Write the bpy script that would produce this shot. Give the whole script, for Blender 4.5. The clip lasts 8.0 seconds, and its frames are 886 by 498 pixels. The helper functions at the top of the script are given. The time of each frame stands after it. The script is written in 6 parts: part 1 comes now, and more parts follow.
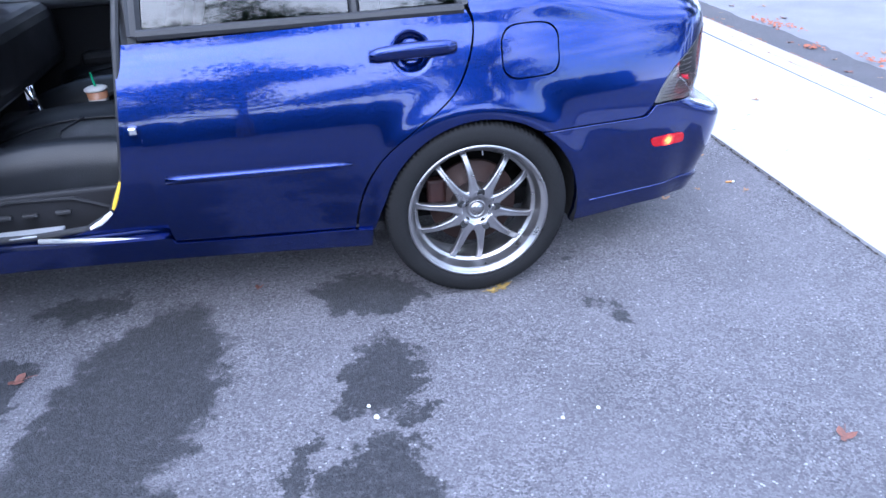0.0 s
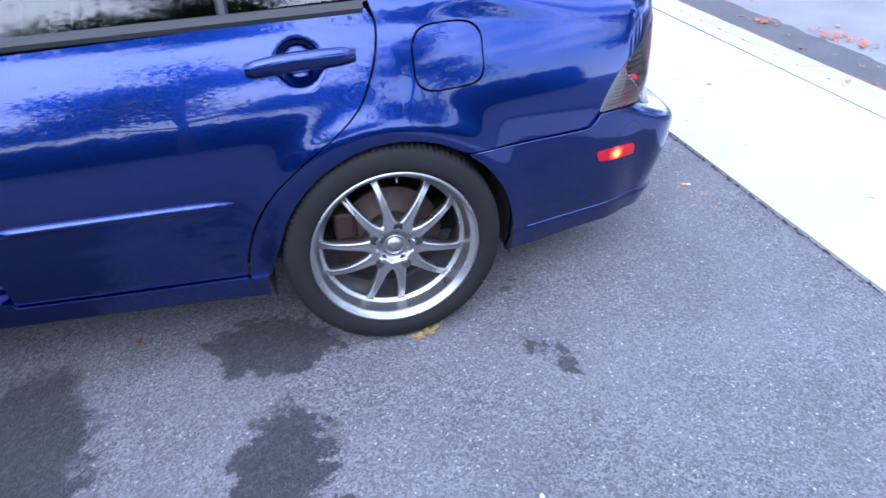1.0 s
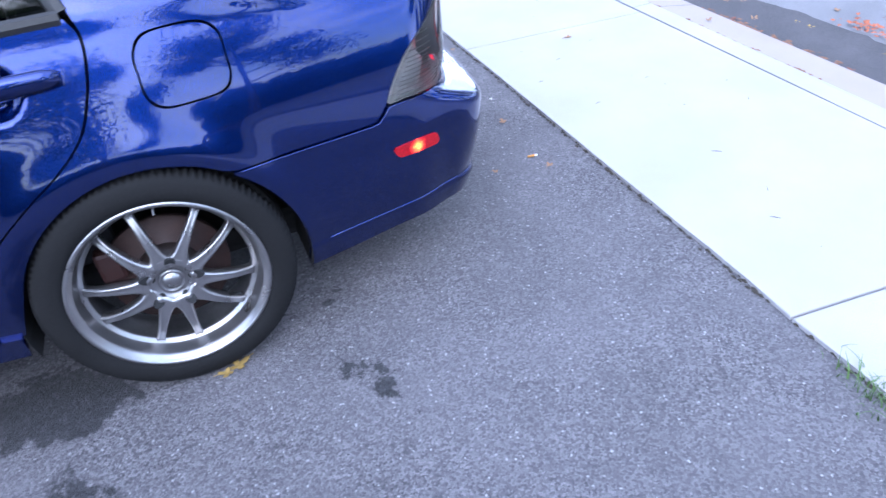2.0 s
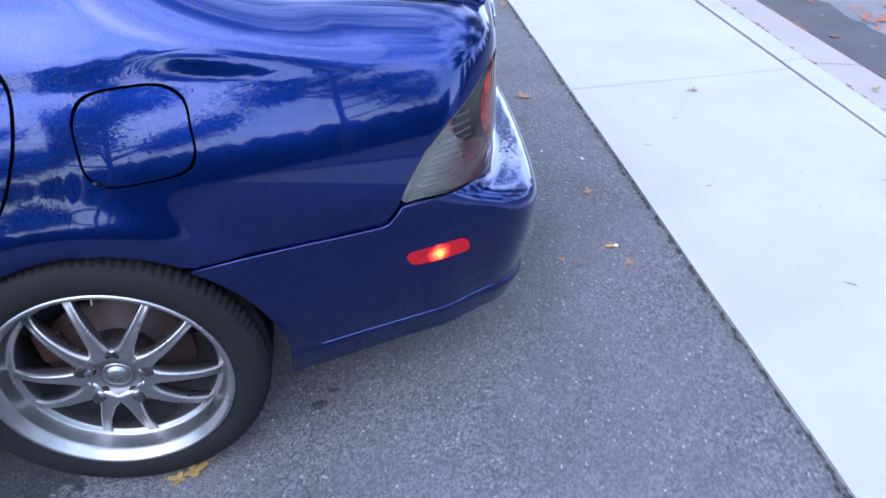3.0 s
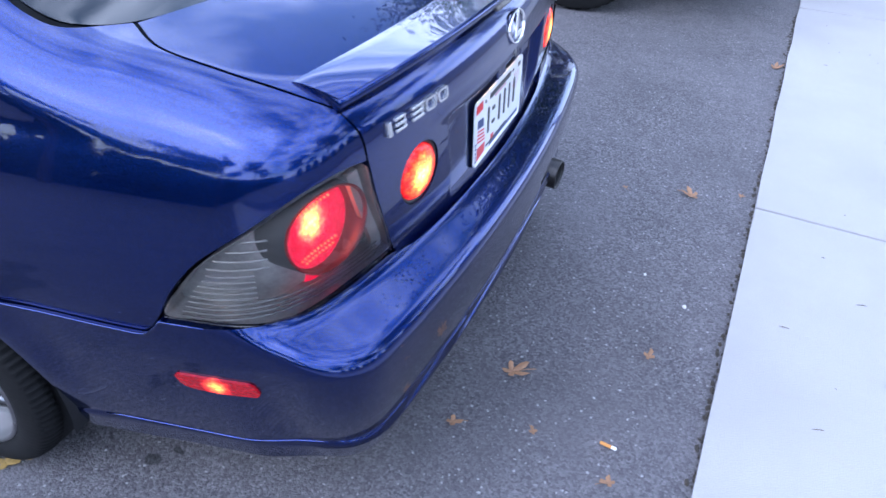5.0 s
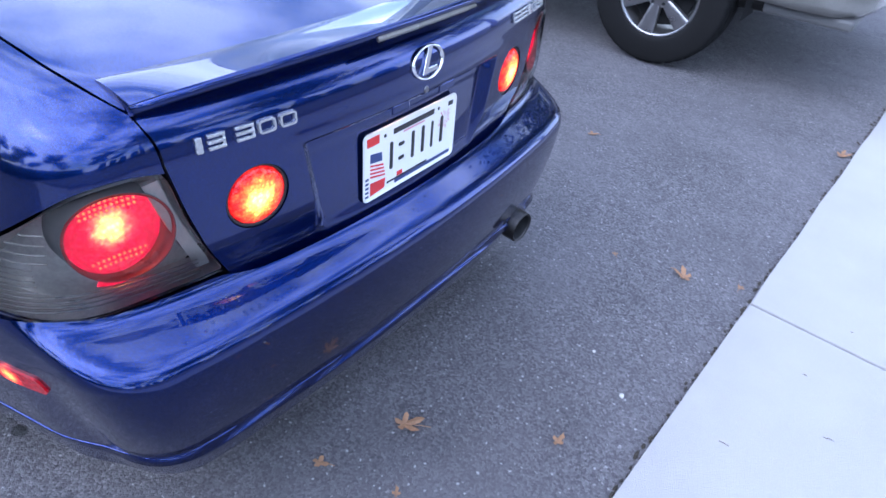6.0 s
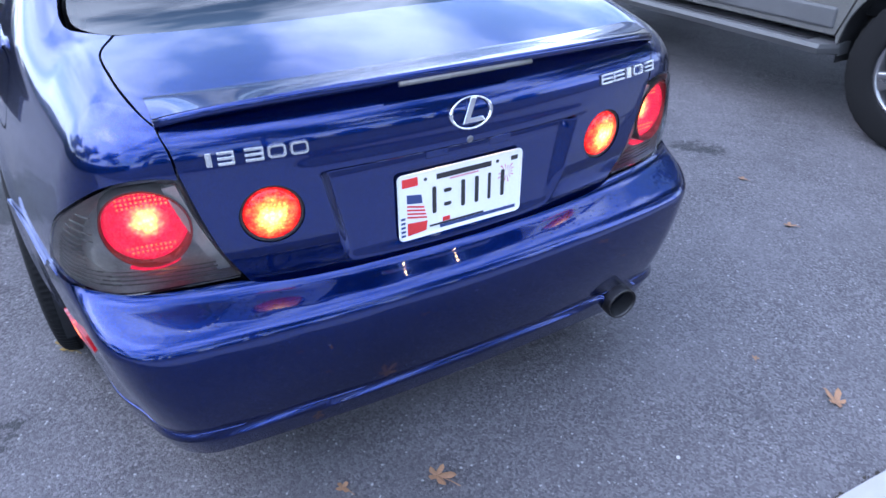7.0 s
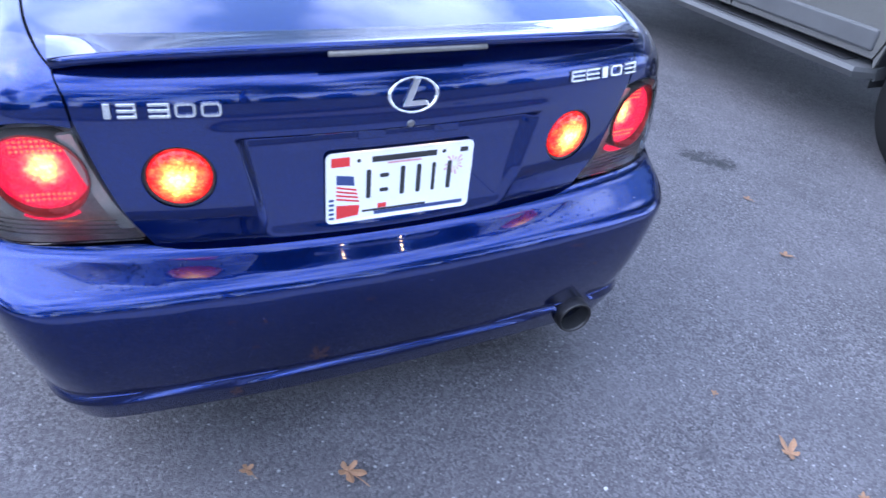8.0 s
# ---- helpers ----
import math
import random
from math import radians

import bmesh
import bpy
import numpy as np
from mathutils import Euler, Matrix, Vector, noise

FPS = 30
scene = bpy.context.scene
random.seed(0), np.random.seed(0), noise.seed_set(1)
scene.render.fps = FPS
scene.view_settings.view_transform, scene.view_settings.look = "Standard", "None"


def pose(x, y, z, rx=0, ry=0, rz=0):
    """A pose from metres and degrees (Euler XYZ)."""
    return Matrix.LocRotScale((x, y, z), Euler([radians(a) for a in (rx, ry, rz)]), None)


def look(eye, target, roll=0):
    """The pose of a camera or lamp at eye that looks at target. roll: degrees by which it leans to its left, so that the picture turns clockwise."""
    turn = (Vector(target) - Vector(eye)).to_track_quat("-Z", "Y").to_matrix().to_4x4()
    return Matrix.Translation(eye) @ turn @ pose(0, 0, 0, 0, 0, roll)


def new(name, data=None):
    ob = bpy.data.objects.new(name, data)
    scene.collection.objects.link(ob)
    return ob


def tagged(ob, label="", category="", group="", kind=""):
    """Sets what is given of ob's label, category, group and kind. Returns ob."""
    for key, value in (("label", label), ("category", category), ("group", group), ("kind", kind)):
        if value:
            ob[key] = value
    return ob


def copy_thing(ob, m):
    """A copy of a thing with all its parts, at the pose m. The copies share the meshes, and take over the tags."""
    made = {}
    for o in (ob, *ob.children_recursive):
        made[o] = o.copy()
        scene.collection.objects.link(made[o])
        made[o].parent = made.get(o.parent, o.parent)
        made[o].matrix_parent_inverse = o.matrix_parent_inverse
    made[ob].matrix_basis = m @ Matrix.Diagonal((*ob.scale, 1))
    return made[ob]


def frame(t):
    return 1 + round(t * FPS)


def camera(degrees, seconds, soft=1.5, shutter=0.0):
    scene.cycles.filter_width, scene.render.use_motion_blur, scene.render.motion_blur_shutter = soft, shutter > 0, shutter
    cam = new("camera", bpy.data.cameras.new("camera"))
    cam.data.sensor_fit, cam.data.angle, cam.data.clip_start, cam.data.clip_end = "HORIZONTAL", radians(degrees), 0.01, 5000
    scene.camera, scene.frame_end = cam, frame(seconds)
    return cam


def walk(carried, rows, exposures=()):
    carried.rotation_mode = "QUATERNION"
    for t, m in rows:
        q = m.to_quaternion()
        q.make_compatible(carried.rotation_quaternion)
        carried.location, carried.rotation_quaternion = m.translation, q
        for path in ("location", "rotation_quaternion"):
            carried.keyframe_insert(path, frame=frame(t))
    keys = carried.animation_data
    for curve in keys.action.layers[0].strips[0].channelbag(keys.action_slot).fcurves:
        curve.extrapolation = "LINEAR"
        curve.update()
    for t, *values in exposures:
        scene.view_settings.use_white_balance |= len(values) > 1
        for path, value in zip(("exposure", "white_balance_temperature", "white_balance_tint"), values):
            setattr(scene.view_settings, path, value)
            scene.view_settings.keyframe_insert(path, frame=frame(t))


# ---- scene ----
cam = camera(65.7, 8.0, soft=1.5, shutter=0.2)
PATH = [
    (0, (-0.465, -2.897, 1.366), (-0.183, -1.18, 0.38), -3.0),
    (0.5, (-0.342, -2.765, 1.342), (-0.073, -1.063, 0.327), -0.5),
    (1, (-0.255, -2.498, 1.352), (0.137, -0.85, 0.288), -3.2),
    (1.5, (-0.025, -2.444, 1.278), (0.326, -0.849, 0.124), -11.3),
    (2, (0.209, -2.38, 1.342), (0.721, -0.85, 0.16), -7.1),
    (2.2, (0.293, -2.365, 1.318), (0.773, -0.832, 0.126), -11.6),
    (3.3, (0.713, -1.835, 1.357), (0.769, -0.222, 0.176), -2.1),
    (3.5, (0.825, -1.817, 1.339), (0.71, -0.138, 0.258), -4.7),
    (4, (1.053, -1.748, 1.387), (0.66, -0.073, 0.367), -1.0),
    (4.2, (1.121, -1.683, 1.365), (0.608, -0.102, 0.252), -1.0),
    (4.5, (1.196, -1.524, 1.38), (0.736, 0.013, 0.186), 4.2),
    (5, (1.366, -1.335, 1.363), (0.745, 0.12, 0.14), 0.5),
    (5.2, (1.503, -1.294, 1.362), (0.818, 0.159, 0.171), 1.4),
    (6.3, (1.748, -0.912, 1.345), (0.687, 0.334, 0.195), 5.4),
    (6.5, (1.808, -0.85, 1.326), (0.556, 0.265, 0.235), 3.4),
    (7, (2.048, -0.669, 1.332), (0.559, 0.17, 0.294), -0.3),
    (7.5, (2.07, -0.583, 1.314), (0.502, 0.088, 0.268), 3.9),
    (8, (2.032, -0.449, 1.318), (0.551, 0.312, 0.211), 6.2),
]
EXPOSURES = [(0, 2.24, 5350, 13), (1, 2.11, 5350, 13), (2, 1.92, 5350, 13), (3.5, 1.58, 5350, 13), (5, 1.58, 5350, 13), (6.5, 1.61, 5350, 13), (7, 1.70, 5350, 13), (8, 1.86, 5350, 13)]
walk(cam, [(t, look(eye, target, roll)) for t, eye, target, roll in PATH], EXPOSURES)

# ---- sky and light ----
world = bpy.data.worlds.new("world")
scene.world = world
world.use_nodes = True
wn, wl = world.node_tree.nodes, world.node_tree.links
sky = wn.new("ShaderNodeTexSky")
sky.sky_type, sky.sun_disc = "NISHITA", False
sky.sun_elevation, sky.sun_rotation = radians(44), radians(197)
sky.air_density, sky.dust_density = 1.2, 1.5
sky_at = wn.new("ShaderNodeTexCoord")
cloud_map = wn.new("ShaderNodeMapping")
cloud_map.inputs["Scale"].default_value = (1.0, 1.6, 3.2)
cloud = wn.new("ShaderNodeTexNoise")
cloud.inputs["Scale"].default_value, cloud.inputs["Detail"].default_value = 2.4, 6
cloud_edge = wn.new("ShaderNodeMapRange")
cloud_edge.inputs["From Min"].default_value, cloud_edge.inputs["From Max"].default_value = 0.38, 0.60
cloud_mix = wn.new("ShaderNodeMix")
cloud_mix.data_type = "RGBA"
cloud_mix.inputs["B"].default_value = (8.2, 8.8, 10.4, 1)
wl.new(sky_at.outputs["Generated"], cloud_map.inputs["Vector"])
wl.new(cloud_map.outputs["Vector"], cloud.inputs["Vector"])
wl.new(cloud.outputs["Fac"], cloud_edge.inputs["Value"])
wl.new(cloud_edge.outputs["Result"], cloud_mix.inputs["Factor"])
wl.new(sky.outputs["Color"], cloud_mix.inputs["A"])
wl.new(cloud_mix.outputs["Result"], wn["Background"].inputs["Color"])
wn["Background"].inputs["Strength"].default_value = 0.15

sun = new("sun", bpy.data.lights.new("sun", "SUN"))
sun.data.energy, sun.data.angle, sun.data.color = 0.5, radians(70), (1.0, 0.96, 0.9)
sun.matrix_world = look((-2.5, -8, 9), (0, 0, 0))

# ---- materials ----
def node_set(name):
    m = bpy.data.materials.new(name)
    m.use_nodes = True
    return m, m.node_tree.nodes, m.node_tree.links, m.node_tree.nodes["Principled BSDF"]


def noise_node(n, l, scale, detail=4.0, rough=0.55, at=None):
    t = n.new("ShaderNodeTexNoise")
    t.inputs["Scale"].default_value, t.inputs["Detail"].default_value, t.inputs["Roughness"].default_value = scale, detail, rough
    l.new(at or coords(n), t.inputs["Vector"])
    return t.outputs["Fac"]


def coords(n):
    found = n.get("place") or n.new("ShaderNodeTexCoord")
    found.name = "place"
    return found.outputs["Object"]


def ranged(n, l, value, a, b, c, d):
    r = n.new("ShaderNodeMapRange")
    r.inputs["From Min"].default_value, r.inputs["From Max"].default_value = a, b
    r.inputs["To Min"].default_value, r.inputs["To Max"].default_value = c, d
    l.new(value, r.inputs["Value"])
    return r.outputs["Result"]


def mixed(n, l, fac, a, b):
    m = n.new("ShaderNodeMix")
    m.data_type = "RGBA"
    for key, v in (("Factor", fac), ("A", a), ("B", b)):
        if isinstance(v, (int, float)):
            m.inputs[key].default_value = v
        elif isinstance(v, tuple):
            m.inputs[key].default_value = (*v, 1)
        else:
            l.new(v, m.inputs[key])
    return m.outputs["Result"]


def calc(n, l, op, a, b=0.0):
    m = n.new("ShaderNodeMath")
    m.operation = op
    for k, v in enumerate((a, b)):
        if isinstance(v, (int, float)):
            m.inputs[k].default_value = v
        else:
            l.new(v, m.inputs[k])
    return m.outputs[0]


def bumped(n, l, bsdf, height, depth, strength=1.0):
    b = n.new("ShaderNodeBump")
    b.inputs["Distance"].default_value, b.inputs["Strength"].default_value = depth, strength
    l.new(height, b.inputs["Height"])
    l.new(b.outputs["Normal"], bsdf.inputs["Normal"])


def surface(name, base, rough, metal=0.0, vary=0.15, scale=6.0, grain=150.0, bump=0.0, coat=0.0, spec=0.5):
    """A surface with broad stains, fine grain and uneven gloss."""
    m, n, l, p = node_set(name)
    broad, fine = noise_node(n, l, scale, 5), noise_node(n, l, grain, 3)
    both = calc(n, l, "ADD", calc(n, l, "MULTIPLY", broad, 0.6), calc(n, l, "MULTIPLY", fine, 0.4))
    dark, light = tuple(c * (1 - vary) for c in base), tuple(min(1, c * (1 + vary)) for c in base)
    l.new(mixed(n, l, ranged(n, l, both, 0.3, 0.7, 0, 1), dark, light), p.inputs["Base Color"])
    l.new(ranged(n, l, broad, 0.3, 0.7, max(0.02, rough * 0.85), min(1, rough * 1.15)), p.inputs["Roughness"])
    p.inputs["Metallic"].default_value, p.inputs["Coat Weight"].default_value = metal, coat
    p.inputs["Specular IOR Level"].default_value = spec
    p.inputs["Coat Roughness"].default_value = 0.03
    if bump:
        bumped(n, l, p, fine, bump)
    return m


def asphalt_material():
    m, n, l, p = node_set("worn asphalt")
    at = coords(n)
    warp = n.new("ShaderNodeTexNoise")
    warp.inputs["Scale"].default_value, warp.inputs["Detail"].default_value = 9, 7
    warp.inputs["Roughness"].default_value = 0.76
    l.new(at, warp.inputs["Vector"])
    shift = n.new("ShaderNodeVectorMath")
    shift.operation = "MULTIPLY_ADD"
    shift.inputs[1].default_value, shift.inputs[2].default_value = (0.46, 0.46, 0), (-0.23, -0.23, 0)
    l.new(warp.outputs["Color"], shift.inputs[0])
    moved = n.new("ShaderNodeVectorMath")
    l.new(at, moved.inputs[0])
    l.new(shift.outputs[0], moved.inputs[1])
    # wet and oily stains that lie on the drive: x, y, half length, half width, turn
    wet = None
    for x, y, a, b, turn in (
        (-0.39, -0.76, 0.19, 0.15, -10), (-0.40, -1.24, 0.12, 0.20, -28), (-1.16, -1.20, 0.26, 0.52, -12), (-1.30, -1.75, 0.36, 0.40, 0),
        (-0.45, -1.68, 0.14, 0.19, -20), (-0.66, -1.58, 0.06, 0.11, -20), (0.43, -1.14, 0.05, 0.07, 35), (0.365, -1.02, 0.05, 0.045, 0),
        (-1.57, -1.00, 0.09, 0.15, 10), (-1.42, -0.62, 0.15, 0.09, 0), (-0.33, -1.42, 0.05, 0.05, 0), (-0.06, 1.98, 0.13, 0.05, 25), (-1.05, 1.9, 0.2, 0.1, 10),
        (-1.6, -1.95, 0.3, 0.3, 0), (-0.62, -1.95, 0.15, 0.12, 0),
    ):
        place = n.new("ShaderNodeMapping")
        place.vector_type = "TEXTURE"
        place.inputs["Location"].default_value, place.inputs["Rotation"].default_value = (x, y, 0), (0, 0, radians(turn))
        place.inputs["Scale"].default_value = (a, b, 1)
        l.new(moved.outputs[0], place.inputs["Vector"])
        far = n.new("ShaderNodeVectorMath")
        far.operation = "LENGTH"
        l.new(place.outputs["Vector"], far.inputs[0])
        one = ranged(n, l, far.outputs["Value"], 1.06, 0.90, 0, 1)
        wet = calc(n, l, "MAXIMUM", wet, one) if wet else one
    ragged = n.new("ShaderNodeTexNoise")
    ragged.inputs["Scale"].default_value, ragged.inputs["Detail"].default_value = 45, 4
    l.new(at, ragged.inputs["Vector"])
    nudge = n.new("ShaderNodeVectorMath")
    nudge.operation = "MULTIPLY_ADD"
    nudge.inputs[1].default_value, nudge.inputs[2].default_value = (0.03, 0.03, 0), (-0.015, -0.015, 0)
    l.new(ragged.outputs["Color"], nudge.inputs[0])
    nudged = n.new("ShaderNodeVectorMath")
    l.new(at, nudged.inputs[0])
    l.new(nudge.outputs[0], nudged.inputs[1])
    for x, y, a, b, turn in ((0.375, -0.715, 0.020, 0.014, 10), (0.415, -0.675, 0.016, 0.008, 0)):
        place = n.new("ShaderNodeMapping")
        place.vector_type = "TEXTURE"
        place.inputs["Location"].default_value, place.inputs["Rotation"].default_value = (x, y, 0), (0, 0, radians(turn))
        place.inputs["Scale"].default_value = (a, b, 1)
        l.new(nudged.outputs[0], place.inputs["Vector"])
        far = n.new("ShaderNodeVectorMath")
        far.operation = "LENGTH"
        l.new(place.outputs["Vector"], far.inputs[0])
        wet = calc(n, l, "MAXIMUM", wet, ranged(n, l, far.outputs["Value"], 1.15, 0.85, 0, 1))
    chips = n.new("ShaderNodeTexVoronoi")
    chips.inputs["Scale"].default_value = 170
    l.new(at, chips.inputs["Vector"])
    tone = n.new("ShaderNodeSeparateColor")
    l.new(chips.outputs["Color"], tone.inputs["Color"])
    fine, mid, broad = noise_node(n, l, 420, 2), noise_node(n, l, 55, 4), noise_node(n, l, 2.2, 5)
    stone = mixed(n, l, ranged(n, l, tone.outputs["Red"], 0.0, 1.0, 0, 1), (0.0395, 0.0374, 0.0421), (0.2677, 0.2516, 0.2661))
    stone = mixed(n, l, ranged(n, l, fine, 0.35, 0.7, 0, 0.65), stone, (0.0723, 0.0680, 0.0748))
    stone = mixed(n, l, ranged(n, l, mid, 0.4, 0.75, 0, 0.35), stone, (0.0646, 0.0620, 0.0680))
    stone = mixed(n, l, ranged(n, l, noise_node(n, l, 9, 5, 0.6), 0.45, 0.75, 0, 0.4), stone, (0.0561, 0.0536, 0.0587))
    stone = mixed(n, l, ranged(n, l, noise_node(n, l, 1.3, 6, 0.62), 0.48, 0.66, 0, 0.38), stone, (0.0520, 0.0495, 0.0545))
    stone = mixed(n, l, ranged(n, l, broad, 0.35, 0.68, 0, 0.46), stone, (0.1649, 0.1547, 0.1666))
    grit = n.new("ShaderNodeTexVoronoi")
    grit.inputs["Scale"].default_value = 190
    l.new(at, grit.inputs["Vector"])
    grit_tone = n.new("ShaderNodeSeparateColor")
    l.new(grit.outputs["Color"], grit_tone.inputs["Color"])
    speck = ranged(n, l, grit_tone.outputs["Green"], 0.985, 0.998, 0, 0.9)
    stone = mixed(n, l, speck, stone, (0.3689, 0.3689, 0.3689))
    oily = mixed(n, l, ranged(n, l, tone.outputs["Red"], 0, 1, 0, 1), (0.0076, 0.0075, 0.0089), (0.0331, 0.0323, 0.0365))
    patch = ranged(n, l, noise_node(n, l, 38, 5, 0.7), 0.25, 0.5, 0.62, 0.98)
    l.new(mixed(n, l, calc(n, l, "MULTIPLY", wet, patch), stone, oily), p.inputs["Base Color"])
    l.new(ranged(n, l, wet, 0, 1, 0.88, 0.62), p.inputs["Roughness"])
    height = calc(n, l, "ADD", calc(n, l, "MULTIPLY", chips.outputs["Distance"], -0.6), fine)
    bumped(n, l, p, height, 0.006, 0.9)
    return m


def concrete_material(name, tone, stain):
    m, n, l, p = node_set(name)
    fine, mid, broad = noise_node(n, l, 300, 3), noise_node(n, l, 26, 6, 0.65), noise_node(n, l, 1.9, 5)
    c = mixed(n, l, ranged(n, l, broad, 0.3, 0.7, 0, 1), tuple(v * 0.86 for v in tone), tone)
    c = mixed(n, l, ranged(n, l, fine, 0.4, 0.75, 0, 0.3), c, tuple(v * 0.7 for v in tone))
    c = mixed(n, l, ranged(n, l, mid, 0.56, 0.72, 0, stain), c, (0.33, 0.25, 0.18))
    l.new(c, p.inputs["Base Color"])
    p.inputs["Roughness"].default_value = 0.85
    bumped(n, l, p, calc(n, l, "ADD", fine, calc(n, l, "MULTIPLY", mid, 0.5)), 0.002)
    return m


def paint_material(name, base, flake, metal=0.93):
    m, n, l, p = node_set(name)
    glint = n.new("ShaderNodeTexVoronoi")
    glint.inputs["Scale"].default_value = 900
    l.new(coords(n), glint.inputs["Vector"])
    tone = n.new("ShaderNodeSeparateColor")
    l.new(glint.outputs["Color"], tone.inputs["Color"])
    film = noise_node(n, l, 7, 6)
    l.new(mixed(n, l, ranged(n, l, tone.outputs["Red"], 0.5, 1, 0, 0.5), base, flake), p.inputs["Base Color"])
    p.inputs["Metallic"].default_value = metal
    l.new(ranged(n, l, film, 0.3, 0.7, 0.20, 0.26), p.inputs["Roughness"])
    p.inputs["Coat Weight"].default_value, p.inputs["Coat IOR"].default_value = 1.0, 1.47
    l.new(ranged(n, l, noise_node(n, l, 16, 6), 0.35, 0.75, 0.012, 0.045), p.inputs["Coat Roughness"])
    wave = n.new("ShaderNodeBump")
    wave.inputs["Distance"].default_value, wave.inputs["Strength"].default_value = 0.0003, 0.05
    l.new(noise_node(n, l, 14, 2), wave.inputs["Height"])
    l.new(wave.outputs["Normal"], p.inputs["Coat Normal"])
    return m


def thin_glass(name, tint, ior=1.5, rough=0.015):
    """A thin pane: it lets tinted light through and mirrors by Fresnel."""
    m, n, l, p = node_set(name)
    n.remove(p)
    clear, gloss, both, edge = (n.new(k) for k in ("ShaderNodeBsdfTransparent", "ShaderNodeBsdfGlossy", "ShaderNodeMixShader", "ShaderNodeFresnel"))
    dirt = noise_node(n, l, 6, 6)
    l.new(mixed(n, l, ranged(n, l, dirt, 0.35, 0.75, 0, 1), tint, tuple(v * 0.85 for v in tint)), clear.inputs["Color"])
    l.new(ranged(n, l, dirt, 0.3, 0.8, rough, rough + 0.05), gloss.inputs["Roughness"])
    edge.inputs["IOR"].default_value = ior
    l.new(edge.outputs["Fac"], both.inputs["Fac"])
    l.new(clear.outputs[0], both.inputs[1])
    l.new(gloss.outputs[0], both.inputs[2])
    l.new(both.outputs[0], n["Material Output"].inputs["Surface"])
    return m


def lamp_material(name, middle, rim, radius, strong, weak, cells=160.0):
    """A lit lamp lens, brightest where the bulb sits behind it; the object's origin is the lens's middle."""
    m, n, l, p = node_set(name)
    at = coords(n)
    far = n.new("ShaderNodeVectorMath")
    far.operation = "LENGTH"
    l.new(at, far.inputs[0])
    cell = n.new("ShaderNodeTexVoronoi")
    cell.inputs["Scale"].default_value = cells
    l.new(at, cell.inputs["Vector"])
    rough = noise_node(n, l, 60, 3)
    spread = calc(n, l, "ADD", far.outputs["Value"], calc(n, l, "MULTIPLY", calc(n, l, "SUBTRACT", rough, 0.5), radius * 0.7))
    near = ranged(n, l, spread, radius * 0.15, radius, 1, 0)
    near = calc(n, l, "POWER", near, 2.0)
    l.new(mixed(n, l, near, rim, middle), p.inputs["Emission Color"])
    glow = calc(n, l, "ADD", calc(n, l, "MULTIPLY", near, strong - weak), weak)
    l.new(calc(n, l, "MULTIPLY", glow, ranged(n, l, cell.outputs["Distance"], 0, 0.6, 1.3, 0.6)), p.inputs["Emission Strength"])
    p.inputs["Base Color"].default_value, p.inputs["Roughness"].default_value = (rim[0] * 0.12, rim[1], rim[2] * 0.3, 1), 0.12
    p.inputs["Coat Weight"].default_value, p.inputs["Specular IOR Level"].default_value = 0.35, 0.3
    bumped(n, l, p, cell.outputs["Distance"], 0.0008)
    return m


ASPHALT = asphalt_material()
ROAD = surface("pale road asphalt", (0.157, 0.153, 0.161), 0.9, vary=0.40, scale=1.6, grain=120, bump=0.004)
GUTTER = surface("dark gutter asphalt", (0.060, 0.056, 0.060), 0.9, vary=0.5, scale=5, grain=120, bump=0.004)
CONCRETE = concrete_material("pale concrete", (0.372, 0.359, 0.357), 0.10)
KERB = concrete_material("stained kerb concrete", (0.32, 0.274, 0.257), 0.60)
BLUE = paint_material("metallic blue paint", (0.0026, 0.0120, 0.096), (0.0090, 0.046, 0.295))
BLACK = surface("black rubber trim", (0.018, 0.018, 0.02), 0.55, vary=0.3, grain=220)
RUBBER = surface("tyre rubber", (0.012, 0.012, 0.0125), 0.85, vary=0.3, scale=9, grain=180, bump=0.0006, spec=0.15)
UNDER = surface("dark underbody", (0.012, 0.012, 0.013), 0.9, vary=0.3)
ALLOY = surface("machined alloy", (0.33, 0.322, 0.325), 0.30, metal=0.92, vary=0.12, scale=12, grain=400)
# Darker copy of the alloy; shade inside the rim is put into its colour.
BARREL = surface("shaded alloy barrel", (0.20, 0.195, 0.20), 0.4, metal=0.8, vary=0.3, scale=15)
BRIGHT = surface("bright silver", (0.66, 0.66, 0.67), 0.25, metal=0.8, vary=0.06)
DULL = surface("dull grey lens", (0.15, 0.14, 0.13), 0.25, vary=0.2)
CHROME = surface("chrome", (0.86, 0.86, 0.87), 0.07, metal=1.0, vary=0.04)
STEEL = surface("rusty brake steel", (0.045, 0.025, 0.021), 0.6, metal=0.3, vary=0.4, scale=30)
RUST = surface("red oxide paint", (0.035, 0.012, 0.010), 0.55, vary=0.35, scale=25)
TINT = thin_glass("dark window glass", (0.20, 0.23, 0.25), 1.75)
SMOKE = thin_glass("smoked lamp lens", (0.80, 0.79, 0.78))
HOUSING = surface("smoked lamp housing", (0.52, 0.515, 0.50), 0.35, metal=0.5, vary=0.3, scale=20)
RIBS = surface("lamp reflector ribs", (0.30, 0.297, 0.29), 0.3, metal=0.5, vary=0.3)
# Red that the tube mirrors from the lens is put into its colour.
TUBE = surface("tube with lens glow in its colour", (0.22, 0.035, 0.045), 0.25, metal=0.3, vary=0.2)
STRIP = surface("silver lamp strip", (0.52, 0.52, 0.51), 0.35, metal=0.4, vary=0.15)
